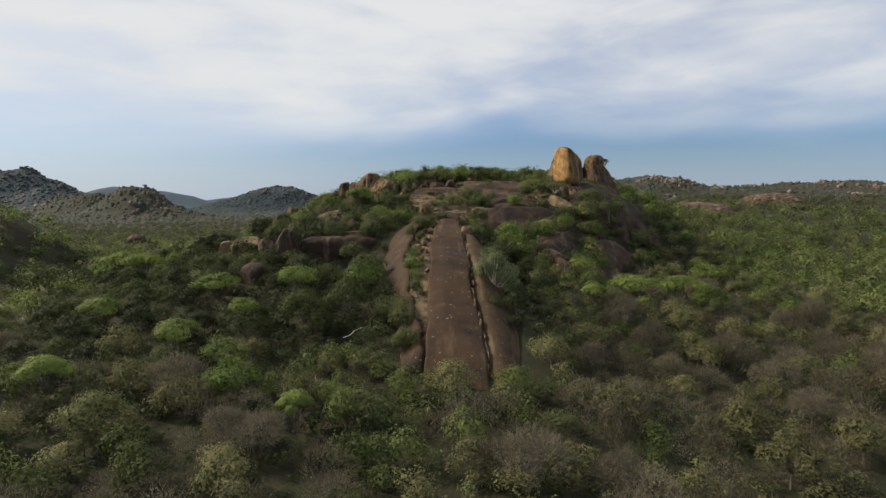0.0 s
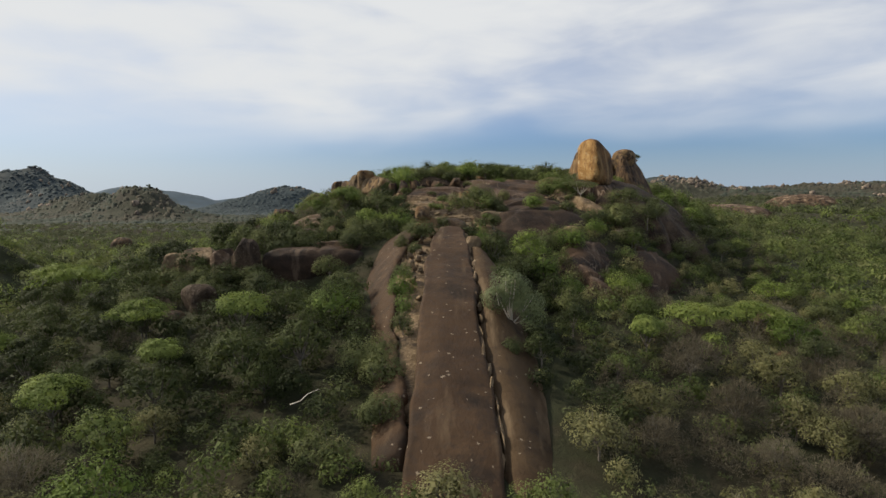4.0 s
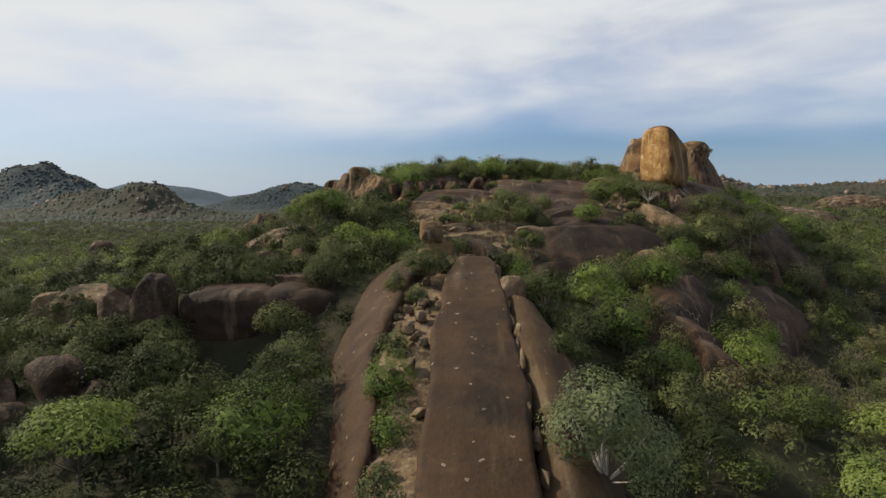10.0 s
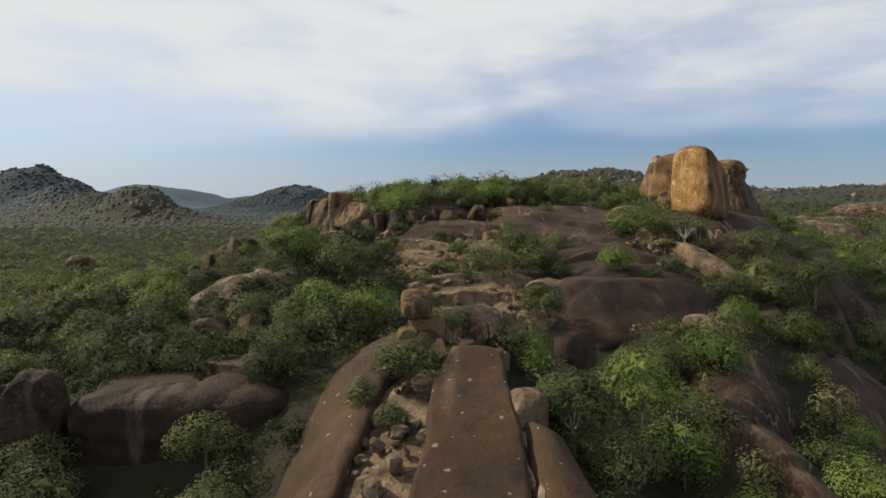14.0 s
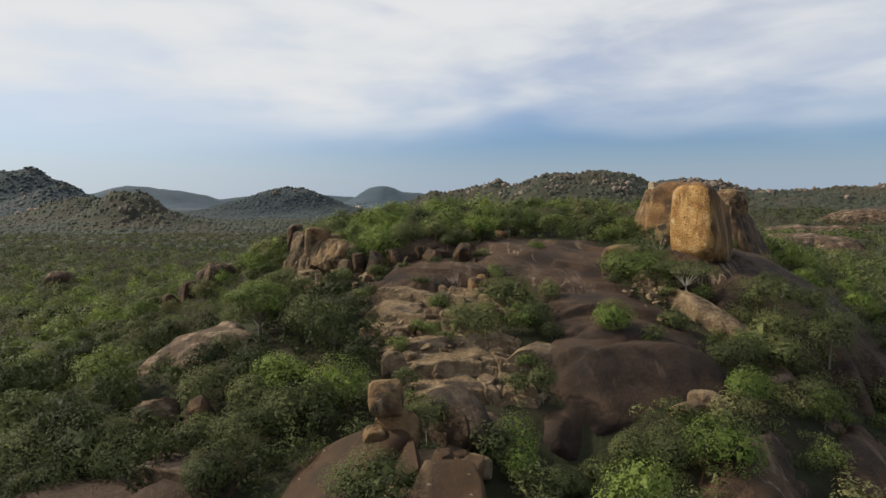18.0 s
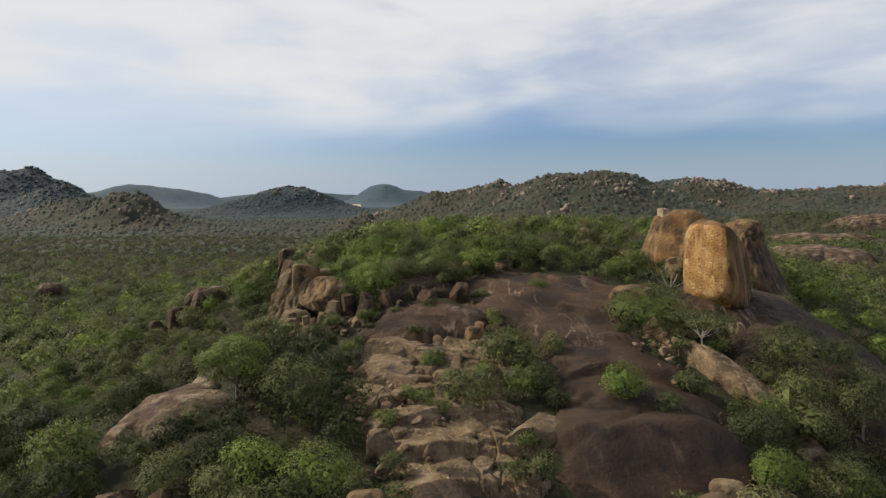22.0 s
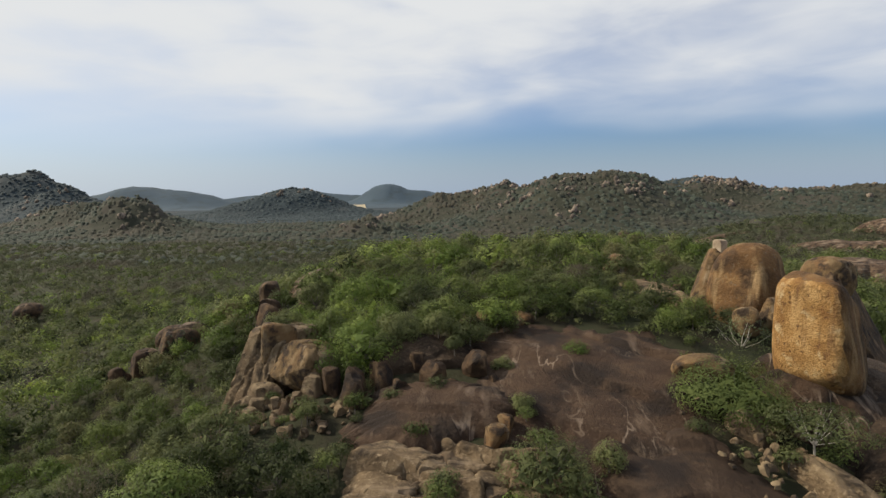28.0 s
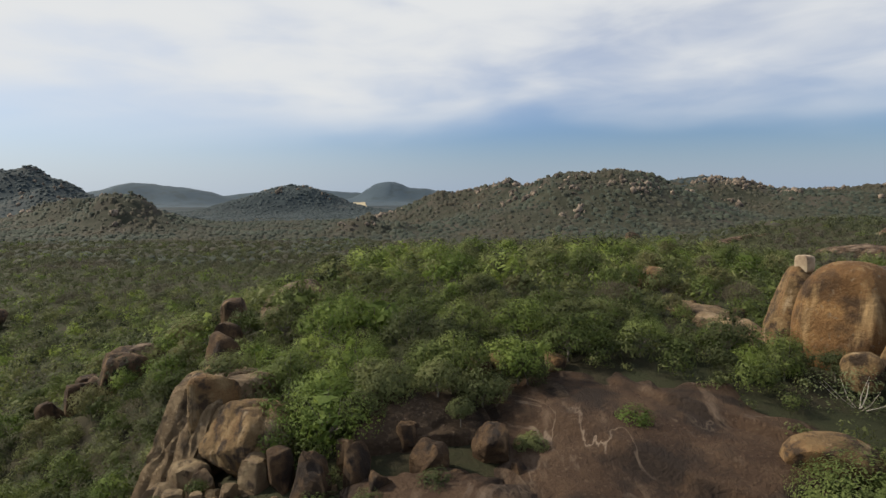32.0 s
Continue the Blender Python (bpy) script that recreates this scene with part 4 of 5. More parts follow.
def stones(count, cx, cy, sx, sy, lo, hi, label, group, surface=land):
    for i in range(count):
        px, py = cx + srng.normal() * sx, cy + srng.normal() * sy
        k = lo * (hi / lo) ** srng.uniform()
        ob = new("stone", STONES[i % 8])
        ob.matrix_world = pose(px, py, float(surface(np.array([px]), np.array([py]))[0]) - 0.1 * k, 0, 0, srng.uniform(0, 360)) @ Matrix.Diagonal((k, k * srng.uniform(0.6, 1), k * srng.uniform(0.6, 1.1), 1))
        tagged(ob, label, "stone", group)


stones(100, -2.6, 119.0, 2.4, 5.6, 0.3, 1.2, "pale angular stone on the saddle", "stones on the saddle", lambda x, y: land(x, y) + 0.5)
stones(45, -15.6, 136.6, 3.0, 1.7, 0.3, 1.1, "pale angular stone under the cliff", "stones under the cliff")
stones(30, -10.6, 132.6, 2.2, 1.6, 0.4, 1.3, "brown angular stone in the shade below the summit", "stones below the summit")
stones(45, 20.2, 127.5, 1.3, 2.6, 0.35, 1.1, "grey angular stone in a rubble chute", "stones in the rubble chute", lambda x, y: land(x, y) + 0.8)
stones(48, -3.6, 87.5, 0.75, 5.0, 0.35, 1.3, "pale stone lodged in the slab's trough", "stones in the slab's trough", lambda x, y: dome_z(x, y) - 1.0)
stones(12, 25.2, 161, 1.6, 5.5, 0.4, 1.4, "pale stone in the gully", "stones in the gully", lambda x, y: land(x, y) + 0.5)
for i in range(18):
    py = 57 + i * 1.9 + srng.uniform(-0.7, 0.7)
    px = float(np.interp(py, CRACK_R[0], CRACK_R[1])) + srng.uniform(-0.1, 0.35)
    ob = new("stone", STONES[i % 8])
    ob.matrix_world = pose(px, py, float(dome_z(np.array([px]), np.array([py]))[0]) - srng.uniform(0.75, 1.1), 18, 0, srng.uniform(-9, 9)) @ Matrix.Diagonal((srng.uniform(0.3, 0.6), srng.uniform(1.2, 3.6), 1.1, 1))
    tagged(ob, "pale sliver of rock wedged in the crack", "stone", "slivers in the crack")


# ---- plants ----
WHITE_BARK = material("pale_smooth_bark", [(0.35, 0.31, 0.26), (0.5, 0.46, 0.4)], 2.0, 0.8, 0.2, 10)


def leaf_tris(centres, outward, size, rng, flat=0.35, loose=0.2):
    """Small pointed leaf clumps, one sliver each, facing out and up with a random turn."""
    n = outward + rng.normal(size=centres.shape) * loose + np.array((0, 0, flat))
    n /= np.linalg.norm(n, axis=1, keepdims=True)
    a = np.cross(n, rng.normal(size=centres.shape))
    a /= np.linalg.norm(a, axis=1, keepdims=True) + 1e-9
    b = np.cross(n, a)
    s = (size * rng.uniform(0.6, 1.4, len(centres)))[:, None]
    w = s * rng.uniform(0.36, 0.6, (len(centres), 1))
    v = np.stack([centres + a * s, centres + a * s * 0.2 + b * w * 1.1, centres - a * s * 0.7 - b * w], 1).reshape(-1, 3)
    m = outward + rng.normal(size=centres.shape) * 0.2 + np.array((0, 0, 0.15))
    return v, np.repeat(m / np.linalg.norm(m, axis=1, keepdims=True), 3, 0)


def rounded(c, d, blobs):
    """Directions out of a crown: partly out of each clump, partly out of the crown as a whole."""
    B = np.array(blobs)
    mid = B[:, :3].mean(0) * np.array((1, 1, 0.8))
    q = (c - mid) / np.maximum(np.abs(c - mid).max(0), 0.1)
    q /= np.linalg.norm(q, axis=1, keepdims=True) + 1e-6
    out = d * 0.6 + q * 0.55
    return out / (np.linalg.norm(out, axis=1, keepdims=True) + 1e-6)


def both(a, b):
    return np.concatenate([a[0], b[0]]), np.concatenate([a[1], b[1]])


def crown_points(rng, blobs, count, core=0.6):
    """Points near the shells of several overlapping blobs (x, y, z, rx, rz), more on their upper sides, none inside another blob."""
    B = np.array(blobs)
    w = B[:, 3] ** 2
    pick = rng.choice(len(B), count * 2, p=w / w.sum())
    d = rng.normal(size=(count * 2, 3))
    d[:, 2] = d[:, 2] * 0.9 + 0.3
    d /= np.linalg.norm(d, axis=1, keepdims=True)
    r = core + (1.12 - core) * np.sqrt(rng.uniform(0, 1, count * 2))
    C = B[pick]
    c = C[:, :3] + d * r[:, None] * np.stack([C[:, 3], C[:, 3], C[:, 4]], 1)
    q = (c[:, None] - B[None, :, :3]) / np.stack([B[:, 3], B[:, 3], B[:, 4]], 1)[None]
    inside = ((q ** 2).sum(-1) < 0.5).any(1)
    keep = np.flatnonzero((c[:, 2] > 0.05) & ~inside)[:count]
    return c[keep], d[keep]


def cores(rng, blobs, each=22):
    """The dim inside of each clump: large inner leaves."""
    B = np.repeat(np.array(blobs), each, 0)
    d = rng.normal(size=(len(B), 3))
    d /= np.linalg.norm(d, axis=1, keepdims=True)
    c = B[:, :3] + d * np.stack([B[:, 3], B[:, 3], B[:, 4]], 1) * rng.uniform(0.2, 0.55, (len(B), 1))
    return leaf_tris(c, d, B[:, 3] * 0.3, rng, 0.2, 0.8)


def make_blobs(rng, kind, width, height, n=0):
    """The clumps that make up a crown."""
    n = n or {"umbrella": 11, "tree": 12, "shrub": 7, "tiny": 3, "dome": 8}[kind]
    out = []
    for i in range(n):
        a, r = i * 2.4 + rng.uniform(-0.5, 0.5), math.sqrt((i + 0.25) / n)
        edge = r * r
        R = width / 2 * 0.7 * r
        if kind == "dome":
            R = width * (0.0 if i == 0 else rng.uniform(0.2, 0.3))
            z, rx, rz = height * (0.48 if i == 0 else 0.4), width * (0.38 if i == 0 else rng.uniform(0.2, 0.28)), height * (0.44 if i == 0 else 0.3)
        elif kind == "umbrella":
            z, rx, rz = height * (0.86 - 0.2 * edge + rng.uniform(-0.04, 0.04)), width * rng.uniform(0.14, 0.21), height * rng.uniform(0.09, 0.14)
        elif kind == "tree":
            z, rx, rz = height * (0.78 - 0.3 * edge + rng.uniform(-0.16, 0.06)), width * rng.uniform(0.14, 0.22), height * rng.uniform(0.13, 0.2)
        else:
            z, rx, rz = height * (0.62 - 0.24 * edge + rng.uniform(-0.08, 0.08)), width * rng.uniform(0.17, 0.26), height * rng.uniform(0.24, 0.34)
        out.append((R * math.cos(a), R * math.sin(a), z, rx, rz))
    return out


def stem(path, r0, r1, sides=5):
    """A tapered bent stem along points: vertices and quads."""
    path = np.array(path, float)
    n = len(path)
    ang = np.arange(sides) * 2 * np.pi / sides
    ring = np.stack([np.cos(ang), np.sin(ang), 0 * ang], 1)
    rad = np.linspace(r0, r1, n)
    v = (path[:, None] + ring[None] * rad[:, None, None]).reshape(-1, 3)
    i = np.arange((n - 1) * sides)
    j = i + 1 - sides * ((i % sides) == sides - 1)
    return v, np.stack([i, j, j + sides, i + sides], 1)


def join(pieces):
    vs, fs, k = [], [], 0
    for v, f in pieces:
        vs.append(v)
        fs.append(f + k)
        k += len(v)
    return np.concatenate(vs), np.concatenate(fs)


def limbs_to(rng, blobs, height, thick):
    pieces = []
    fork = np.array((0, 0, height * 0.28))
    for b in blobs:
        end = np.array(b[:3]) + np.array((0, 0, b[4] * 0.6))
        m = fork * 0.45 + end * 0.55 + np.array((rng.uniform(-0.25, 0.25), rng.uniform(-0.25, 0.25), -0.08 * height))
        pieces.append(stem([fork * 0.85, m, end], thick * 0.6, thick * 0.12, 4))
    return join(pieces)


def twigs(rng, blobs, count, height):
    """Thin pointed slivers that spray up and out of the clumps."""
    c, d = crown_points(rng, blobs, count, 0.15)
    d = d * 0.7 + rng.normal(size=d.shape) * 0.4 + np.array((0, 0, 0.5))
    d /= np.linalg.norm(d, axis=1, keepdims=True)
    a = np.cross(d, rng.normal(size=d.shape))
    a /= np.linalg.norm(a, axis=1, keepdims=True)
    ln = rng.uniform(0.5, 1.2, (len(c), 1)) * height * 0.17
    w = 0.007 + 0.0035 * height
    return np.stack([c - a * w, c + a * w, c + d * ln], 1).reshape(-1, 3)


def plant(name, kind, width, height, count, leaf, mat, seed, label, category, group, bare=False, bark=None, open_crown=False):
    """A tree or shrub: trunk, limbs and a crown of leaf clumps (or of twigs)."""
    rng = np.random.default_rng(seed)
    root = new(name)
    tagged(root, label, category, group)
    blobs = make_blobs(rng, kind, width, height)
    thick = 0.022 * height + 0.02
    bark = bark or BARK
    tv, tf = stem([(0, 0, -1.2), (0.05, 0, height * 0.12), (0, 0.04, height * 0.3)], thick, thick * 0.7, 6)
    child("trunk", mesh_of("trunk", tv, tf, bark, True), root)
    lv, lf = limbs_to(rng, blobs, height, thick)
    child("branchwork", mesh_of("branchwork", lv, lf, bark, True), root)
    if bare:
        c, d = crown_points(rng, blobs, count // 2, 0.3)
        v = np.concatenate([twigs(rng, blobs, count, height), leaf_tris(c, d, 0.09, rng)[0]])
        child("twig_crown", mesh_of("twig_crown", v, np.arange(len(v)).reshape(-1, 3), mat), root)
    else:
        c, d = crown_points(rng, blobs, int(count * 1.65), 0.5 if open_crown else 0.62)
        v, nv = leaf_tris(c, rounded(c, d, blobs), leaf * 0.8, rng, 0.6 if kind == "umbrella" else 0.35)
        if not open_crown:
            v, nv = both((v, nv), cores(rng, blobs))
        child("crown", mesh_of("crown", v, np.arange(len(v)).reshape(-1, 3), mat, normals=nv), root)
    return root


def template(kind, width, height, count, leaf, seed, bare=False, core=True, n=0, inner=16):
    rng = np.random.default_rng(seed)
    blobs = make_blobs(rng, kind, width, height, n)
    if bare:
        c, d = crown_points(rng, blobs, count // 2, 0.3)
        return np.concatenate([twigs(rng, blobs, count, height), leaf_tris(c, d, 0.09, rng)[0]]), None
    c, d = crown_points(rng, blobs, count, 0.68)
    leaves = leaf_tris(c, rounded(c, d, blobs), leaf, rng)
    return both(leaves, cores(rng, blobs, inner)) if core else leaves


def free_of_rock(x, y, grow=1.0):
    ok = np.ones(len(x), bool)
    for cx, cy, rx, ry, turn in ROCKS:
        c, s = math.cos(radians(turn)), math.sin(radians(turn))
        p, q = ((x - cx) * c + (y - cy) * s) / (rx * grow), (-(x - cx) * s + (y - cy) * c) / (ry * grow)
        ok &= p * p + q * q > 1
    back = (y > 53) & (y < 101) & (x > np.interp(y, (54, 60, 70, 80, 90, 101), (-2.6, -3.8, -6.0, -8.4, -10.2, -8.0))) & (x < np.interp(y, (54, 62, 70, 80, 92), (11.0, 10.2, 7.2, 6.6, 4.6)))
    return ok & ~back


def scatter(name, templates, x, y, scale, mat, label, category, seed):
    """A mass of plants in one mesh: each a template with its own size, turn and height."""
    rng = np.random.default_rng(seed)
    z = land(x, y) - 0.1
    pick = rng.integers(0, len(templates), len(x))
    out, turned, tones = [], [], []
    for k, (tp, tn) in enumerate(templates):
        sel = np.flatnonzero(pick == k)
        if not len(sel):
            continue
        a = rng.uniform(0, 2 * np.pi, len(sel))
        c, s = np.cos(a)[:, None], np.sin(a)[:, None]
        sc = scale[sel][:, None]
        vx = (tp[None, :, 0] * c - tp[None, :, 1] * s) * sc + x[sel][:, None]
        vy = (tp[None, :, 0] * s + tp[None, :, 1] * c) * sc + y[sel][:, None]
        vz = tp[None, :, 2] * sc * rng.uniform(0.8, 1.2, (len(sel), 1)) + z[sel][:, None]
        out.append(np.stack([vx, vy, vz], -1).reshape(-1, 3))
        tones.append(np.repeat(rng.uniform(-0.5, 0.5, len(sel)), len(tp)))
        if tn is not None:
            turned.append(np.stack([tn[None, :, 0] * c - tn[None, :, 1] * s, tn[None, :, 0] * s + tn[None, :, 1] * c, np.repeat(tn[None, :, 2], len(sel), 0)], -1).reshape(-1, 3))
    v = np.concatenate(out)
    ob = new(name, mesh_of(name, v, np.arange(len(v)).reshape(-1, 3), mat, normals=np.concatenate(turned) if turned else None))
    ob.data.attributes.new("tone", "FLOAT", "POINT").data.foreach_set("value", np.concatenate(tones).astype(np.float32))
    return tagged(ob, label, category, kind="stuff")


def spread(rng, x0, x1, y0, y1, cell, keep):
    """Evenly jittered places in a rectangle, thinned by keep(x, y)."""
    X_, Y_ = np.meshgrid(np.arange(x0, x1, cell), np.arange(y0, y1, cell))
    x = X_.ravel() + rng.uniform(-0.5, 0.5, X_.size) * cell
    y = Y_.ravel() + rng.uniform(-0.5, 0.5, X_.size) * cell
    k = keep(x, y)
    return x[k], y[k]


def in_view(x, y, margin=6):
    return np.abs(x) < (y + 22) * 0.82 + margin


def dry(x, y):
    """How far the bush is leafless: mostly on the low ground in front and to the east."""
    front = np.clip((62 - y) / 16, 0, 1) * 0.55
    low = np.clip((72 - y) / 10, 0, 1) * np.clip((x - 5) / 8, 0, 1) * 0.8
    east = np.clip((x - 20) / 12, 0, 1) * np.clip((112 - y) / 25, 0, 1) * 0.8
    return np.clip(np.maximum(np.maximum(front, low), east) + 0.4 * fbm(x, y, 25, 2, 41), 0, 0.9) * 0.9


# ---- plants placed to fit the camera's view ----
def stand(ob, x, y, z=None, turn=0.0):
    ob.matrix_world = pose(x, y, land1(x, y) - 0.05 if z is None else z, 0, 0, turn)
    return ob


for i, (px, py, w, h) in enumerate(((-29.5, 63.7, 5.6, 4.9), (-31.2, 80.2, 7.2, 5.0), (-19.3, 76.4, 6.6, 5.2), (-24.0, 70.0, 4.4, 4.4), (-61, 112.5, 11, 5.6), (-53, 104, 9.5, 5.2), (27.6, 84.0, 8.4, 5.2), (37.0, 90.6, 8.6, 5.6), (19.6, 76.2, 3.8, 4.2), (-46, 78, 7, 5), (-17.0, 120.5, 7.0, 5.4), (-36.5, 53.0, 5.2, 4.8), (-12.2, 46.5, 3.2, 3.6))):
    stand(plant("umbrella_tree", "umbrella", w, h, 2300, 0.15, LEAF_LIME, 200 + i, "flat-topped tree with fresh lime green leaves", "tree", "lime green umbrella trees"), px, py, turn=40 * i)
stand(plant("grey_tree", "tree", 7.0, 7.0, 5200, 0.14, LEAF_GREY, 230, "silvery grey-green tree growing beside the slab", "tree", "", bark=WHITE_BARK, open_crown=True), 6.6, 74.8, 7.2)
stand(plant("fig_tree", "umbrella", 8.0, 3.6, 1700, 0.16, LEAF_DULL, 231, "rock fig with pale spreading limbs over a split rib", "tree", "", bark=WHITE_BARK, open_crown=True), 24.2, 127.6, 20.6)
stand(plant("grey_shrub", "shrub", 8.6, 4.6, 1100, 0.13, LEAF_GREY, 232, "half-leafless grey shrub with white twisted limbs", "shrub", "", bark=WHITE_BARK, open_crown=True), 27.4, 145.4, 22.2)
stand(plant("skyline_tree", "umbrella", 2.8, 2.8, 350, 0.12, LEAF_DULL, 233, "small flat-topped tree on the boulder's shoulder", "tree", ""), 42.4, 155.0, 28.2)
for i, (px, py, w, h, z) in enumerate(((14.6, 118.4, 4.2, 3.0, 19.0), (10.8, 141.2, 2.8, 1.9, None), (-8.4, 139.8, 6.2, 5.6, None), (-9.2, 162, 8.5, 5.6, None), (-8.4, 149, 6.0, 5.0, None), (12.6, 94.6, 5.4, 5.6, None), (-4.0, 80.6, 3.6, 4.6, 9.4), (-3.4, 77.0, 2.6, 3.6, 8.6), (15.0, 91.0, 4.0, 3.8, None), (22.4, 94.6, 5.0, 4.2, None), (27.6, 103.6, 4.2, 3.2, None), (24.8, 99.8, 4.0, 3.0, None), (4.9, 103.4, 3.0, 4.8, 13.4), (22.4, 150.5, 3.4, 2.4, None), (25.0, 150.0, 3.0, 2.2, None), (21.6, 154.6, 4.0, 3.0, None), (5.0, 100.6, 2.4, 2.8, None), (17.8, 104, 5.5, 4.4, None), (3.8, 122.0, 2.4, 1.8, None), (-7.2, 108.4, 5.5, 4.2, None), (23.2, 112.0, 3.8, 3.2, None), (-10.5, 78, 6.0, 5.2, None))):
    stand(plant("bright_shrub", "dome", w, h, 1800 if w > 3 else 800, 0.11, LEAF_BRIGHT, 240 + i, "rounded bush with bright fresh green leaves", "shrub", "bright green bushes"), px, py, z, 50 * i)
# bushes: x, y, width, height, height of the foot where it stands on rock
RIDGE_BUSHES = [(8.2, 119.9, 3.4, 2.8, None), (9.2, 117.5, 2.4, 1.8, None), (5.9, 124.2, 6.2, 4.6, 19.6), (2.8, 117.2, 5.8, 4.4, 18.2), (7.4, 109.6, 2.4, 2.2, 16.6), (-0.6, 102.8, 3.0, 3.0, 16.0), (10.2, 125.8, 2.4, 2.4, 20.4), (3.9, 138.8, 2.2, 1.5, None), (2.2, 133.0, 1.6, 1.0, None), (-1.0, 131.8, 1.6, 1.0, None), (-4.8, 142.4, 4.0, 3.0, 25.0), (-1.8, 142.8, 3.8, 2.8, 25.2), (1.2, 143.2, 4.0, 2.8, 24.6), (4.6, 146.8, 3.6, 2.6, 24.6), (-0.2, 140.2, 2.0, 1.4, 24.8), (-6.6, 141.0, 3.4, 2.8, 23.8)]
SUMMIT_BUSHES = [(28.4, 119.0, 7.0, 4.4, None), (31.5, 124.5, 7.0, 4.4, 19.0), (20.6, 120.6, 2.8, 2.2, 18.6), (33.5, 119, 5.0, 4.0, 16.6), (36.5, 123.5, 4.6, 3.6, 17.2), (29.5, 114, 5.2, 4.0, None), (33.0, 128.6, 3.6, 2.4, 20.6), (24.5, 116, 5.0, 3.8, None), (40.5, 121, 5.0, 4.0, None), (43.5, 129, 5.4, 4.2, None), (38.5, 134, 4.2, 3.0, 19.0), (28.0, 123.6, 2.6, 2.2, 18.0), (30.2, 121.0, 4.6, 3.4, 17.6), (37.0, 128.4, 4.0, 3.0, 18.6)]
SLAB_BUSHES = [(-2.9, 95.4, 4.4, 3.0, 15.6), (-4.2, 84.4, 2.6, 2.8, 11.4), (-3.4, 91.4, 1.8, 1.8, 14.0), (-5.2, 93.0, 1.8, 2.2, 14.4), (-4.6, 66.5, 4.0, 3.4, 5.5), (11.4, 101.8, 4.4, 3.2, None), (14.6, 104.6, 3.8, 3.4, None), (8.0, 103.2, 3.2, 2.2, None), (10.6, 105.0, 3.0, 2.0, None), (7.0, 100.8, 3.0, 2.0, None), (12.8, 105.6, 3.2, 2.6, None), (-3.4, 72.4, 2.6, 2.8, 8.2), (6.2, 70.0, 2.0, 1.8, 7.2), (8.6, 92.0, 5.0, 3.8, None), (5.6, 95.4, 3.4, 2.8, None), (-4.0, 61.5, 3.6, 3.2, None), (-5.2, 70.5, 4.0, 3.4, None)]
SPUR_BUSHES = [(-12.4, 103.4, 4.2, 3.4, None), (-20.8, 104.2, 3.8, 3.0, None), (-17.4, 109.8, 4.6, 3.8, None), (-25.8, 104.4, 4.6, 3.6, None), (-13.2, 107.4, 4.2, 3.6, None), (-10.4, 105.6, 3.8, 3.4, None), (-22.4, 100.6, 4.2, 2.8, 13.0), (-19.0, 102.0, 4.6, 3.0, 13.6), (-15.2, 104.4, 4.4, 2.8, 14.0), (-12.6, 99.4, 3.6, 3.4, None), (-24.8, 101.6, 5.6, 4.6, None), (-21.4, 102.2, 5.6, 4.8, None), (-14.6, 94.6, 4.6, 3.6, None), (-27.4, 93.4, 4.6, 2.8, None), (-23.8, 93.6, 4.8, 2.8, None), (-30.6, 94.4, 4.2, 2.6, None), (-34.6, 95.4, 4.4, 2.6, None), (-22.6, 91.8, 4.8, 3.6, None), (-12.0, 88.8, 4.2, 4.0, None), (-37.0, 89.5, 4.6, 4.0, None), (-34.0, 87.8, 4.4, 4.2, None), (-31.0, 89.0, 4.2, 3.8, None), (-17.2, 121.0, 6.5, 5.6, None), (-7.0, 69.5, 4.2, 3.4, None), (-31.4, 98.2, 4.0, 3.2, 10.0), (-29.0, 91.6, 3.2, 2.4, None), (-27.8, 89.5, 3.6, 2.6, None), (-13.4, 141.8, 3.6, 3.2, 21.8), (-17.6, 146.8, 4.6, 3.0, 24.6), (-15.0, 144.2, 4.2, 3.2, 22.6), (-11.5, 139.6, 3.6, 3.0, None)]
for i, (px, py, w, h, z) in enumerate(RIDGE_BUSHES + SUMMIT_BUSHES + SLAB_BUSHES + SPUR_BUSHES):
    stand(plant("olive_shrub", ("dome", "shrub")[i % 2], w, h, 1700 if w > 3 else 700, 0.115, LEAF_DULL, 260 + i, "rounded bush with dull olive green leaves", "shrub", "olive green bushes"), px, py, z, 35 * i)
stand(plant("great_shrub", "dome", 9.6, 5.2, 6400, 0.12, LEAF, 258, "broad rounded olive green bush under the great boulder", "shrub", ""), 21.4, 133.4, 21.0)
tuft_rng = np.random.default_rng(12)
TUFTS = [plant("ledge_shrub", "shrub", 2.2, 1.5, 300, 0.11, (LEAF_DULL, LEAF)[i % 2], 340 + i, "small olive bush rooted in a ledge", "shrub", "small bushes on the ledges") for i in range(4)]
for i in range(46):
    px, py = ((tuft_rng.uniform(-9, 7), tuft_rng.uniform(109, 135)), (tuft_rng.uniform(12, 34), tuft_rng.uniform(114, 130)), (tuft_rng.uniform(-19, -9), tuft_rng.uniform(132, 138)))[(0, 0, 1, 0, 2)[i % 5]]
    k = tuft_rng.uniform(0.5, 1.2)
    m = pose(px, py, land1(px, py) + 0.5, 0, 0, tuft_rng.uniform(0, 360)) @ Matrix.Diagonal((k, k, k, 1))
    if i < 4:
        TUFTS[i].matrix_basis = m
    else:
        copy_thing(TUFTS[i % 4], m).matrix_basis = m
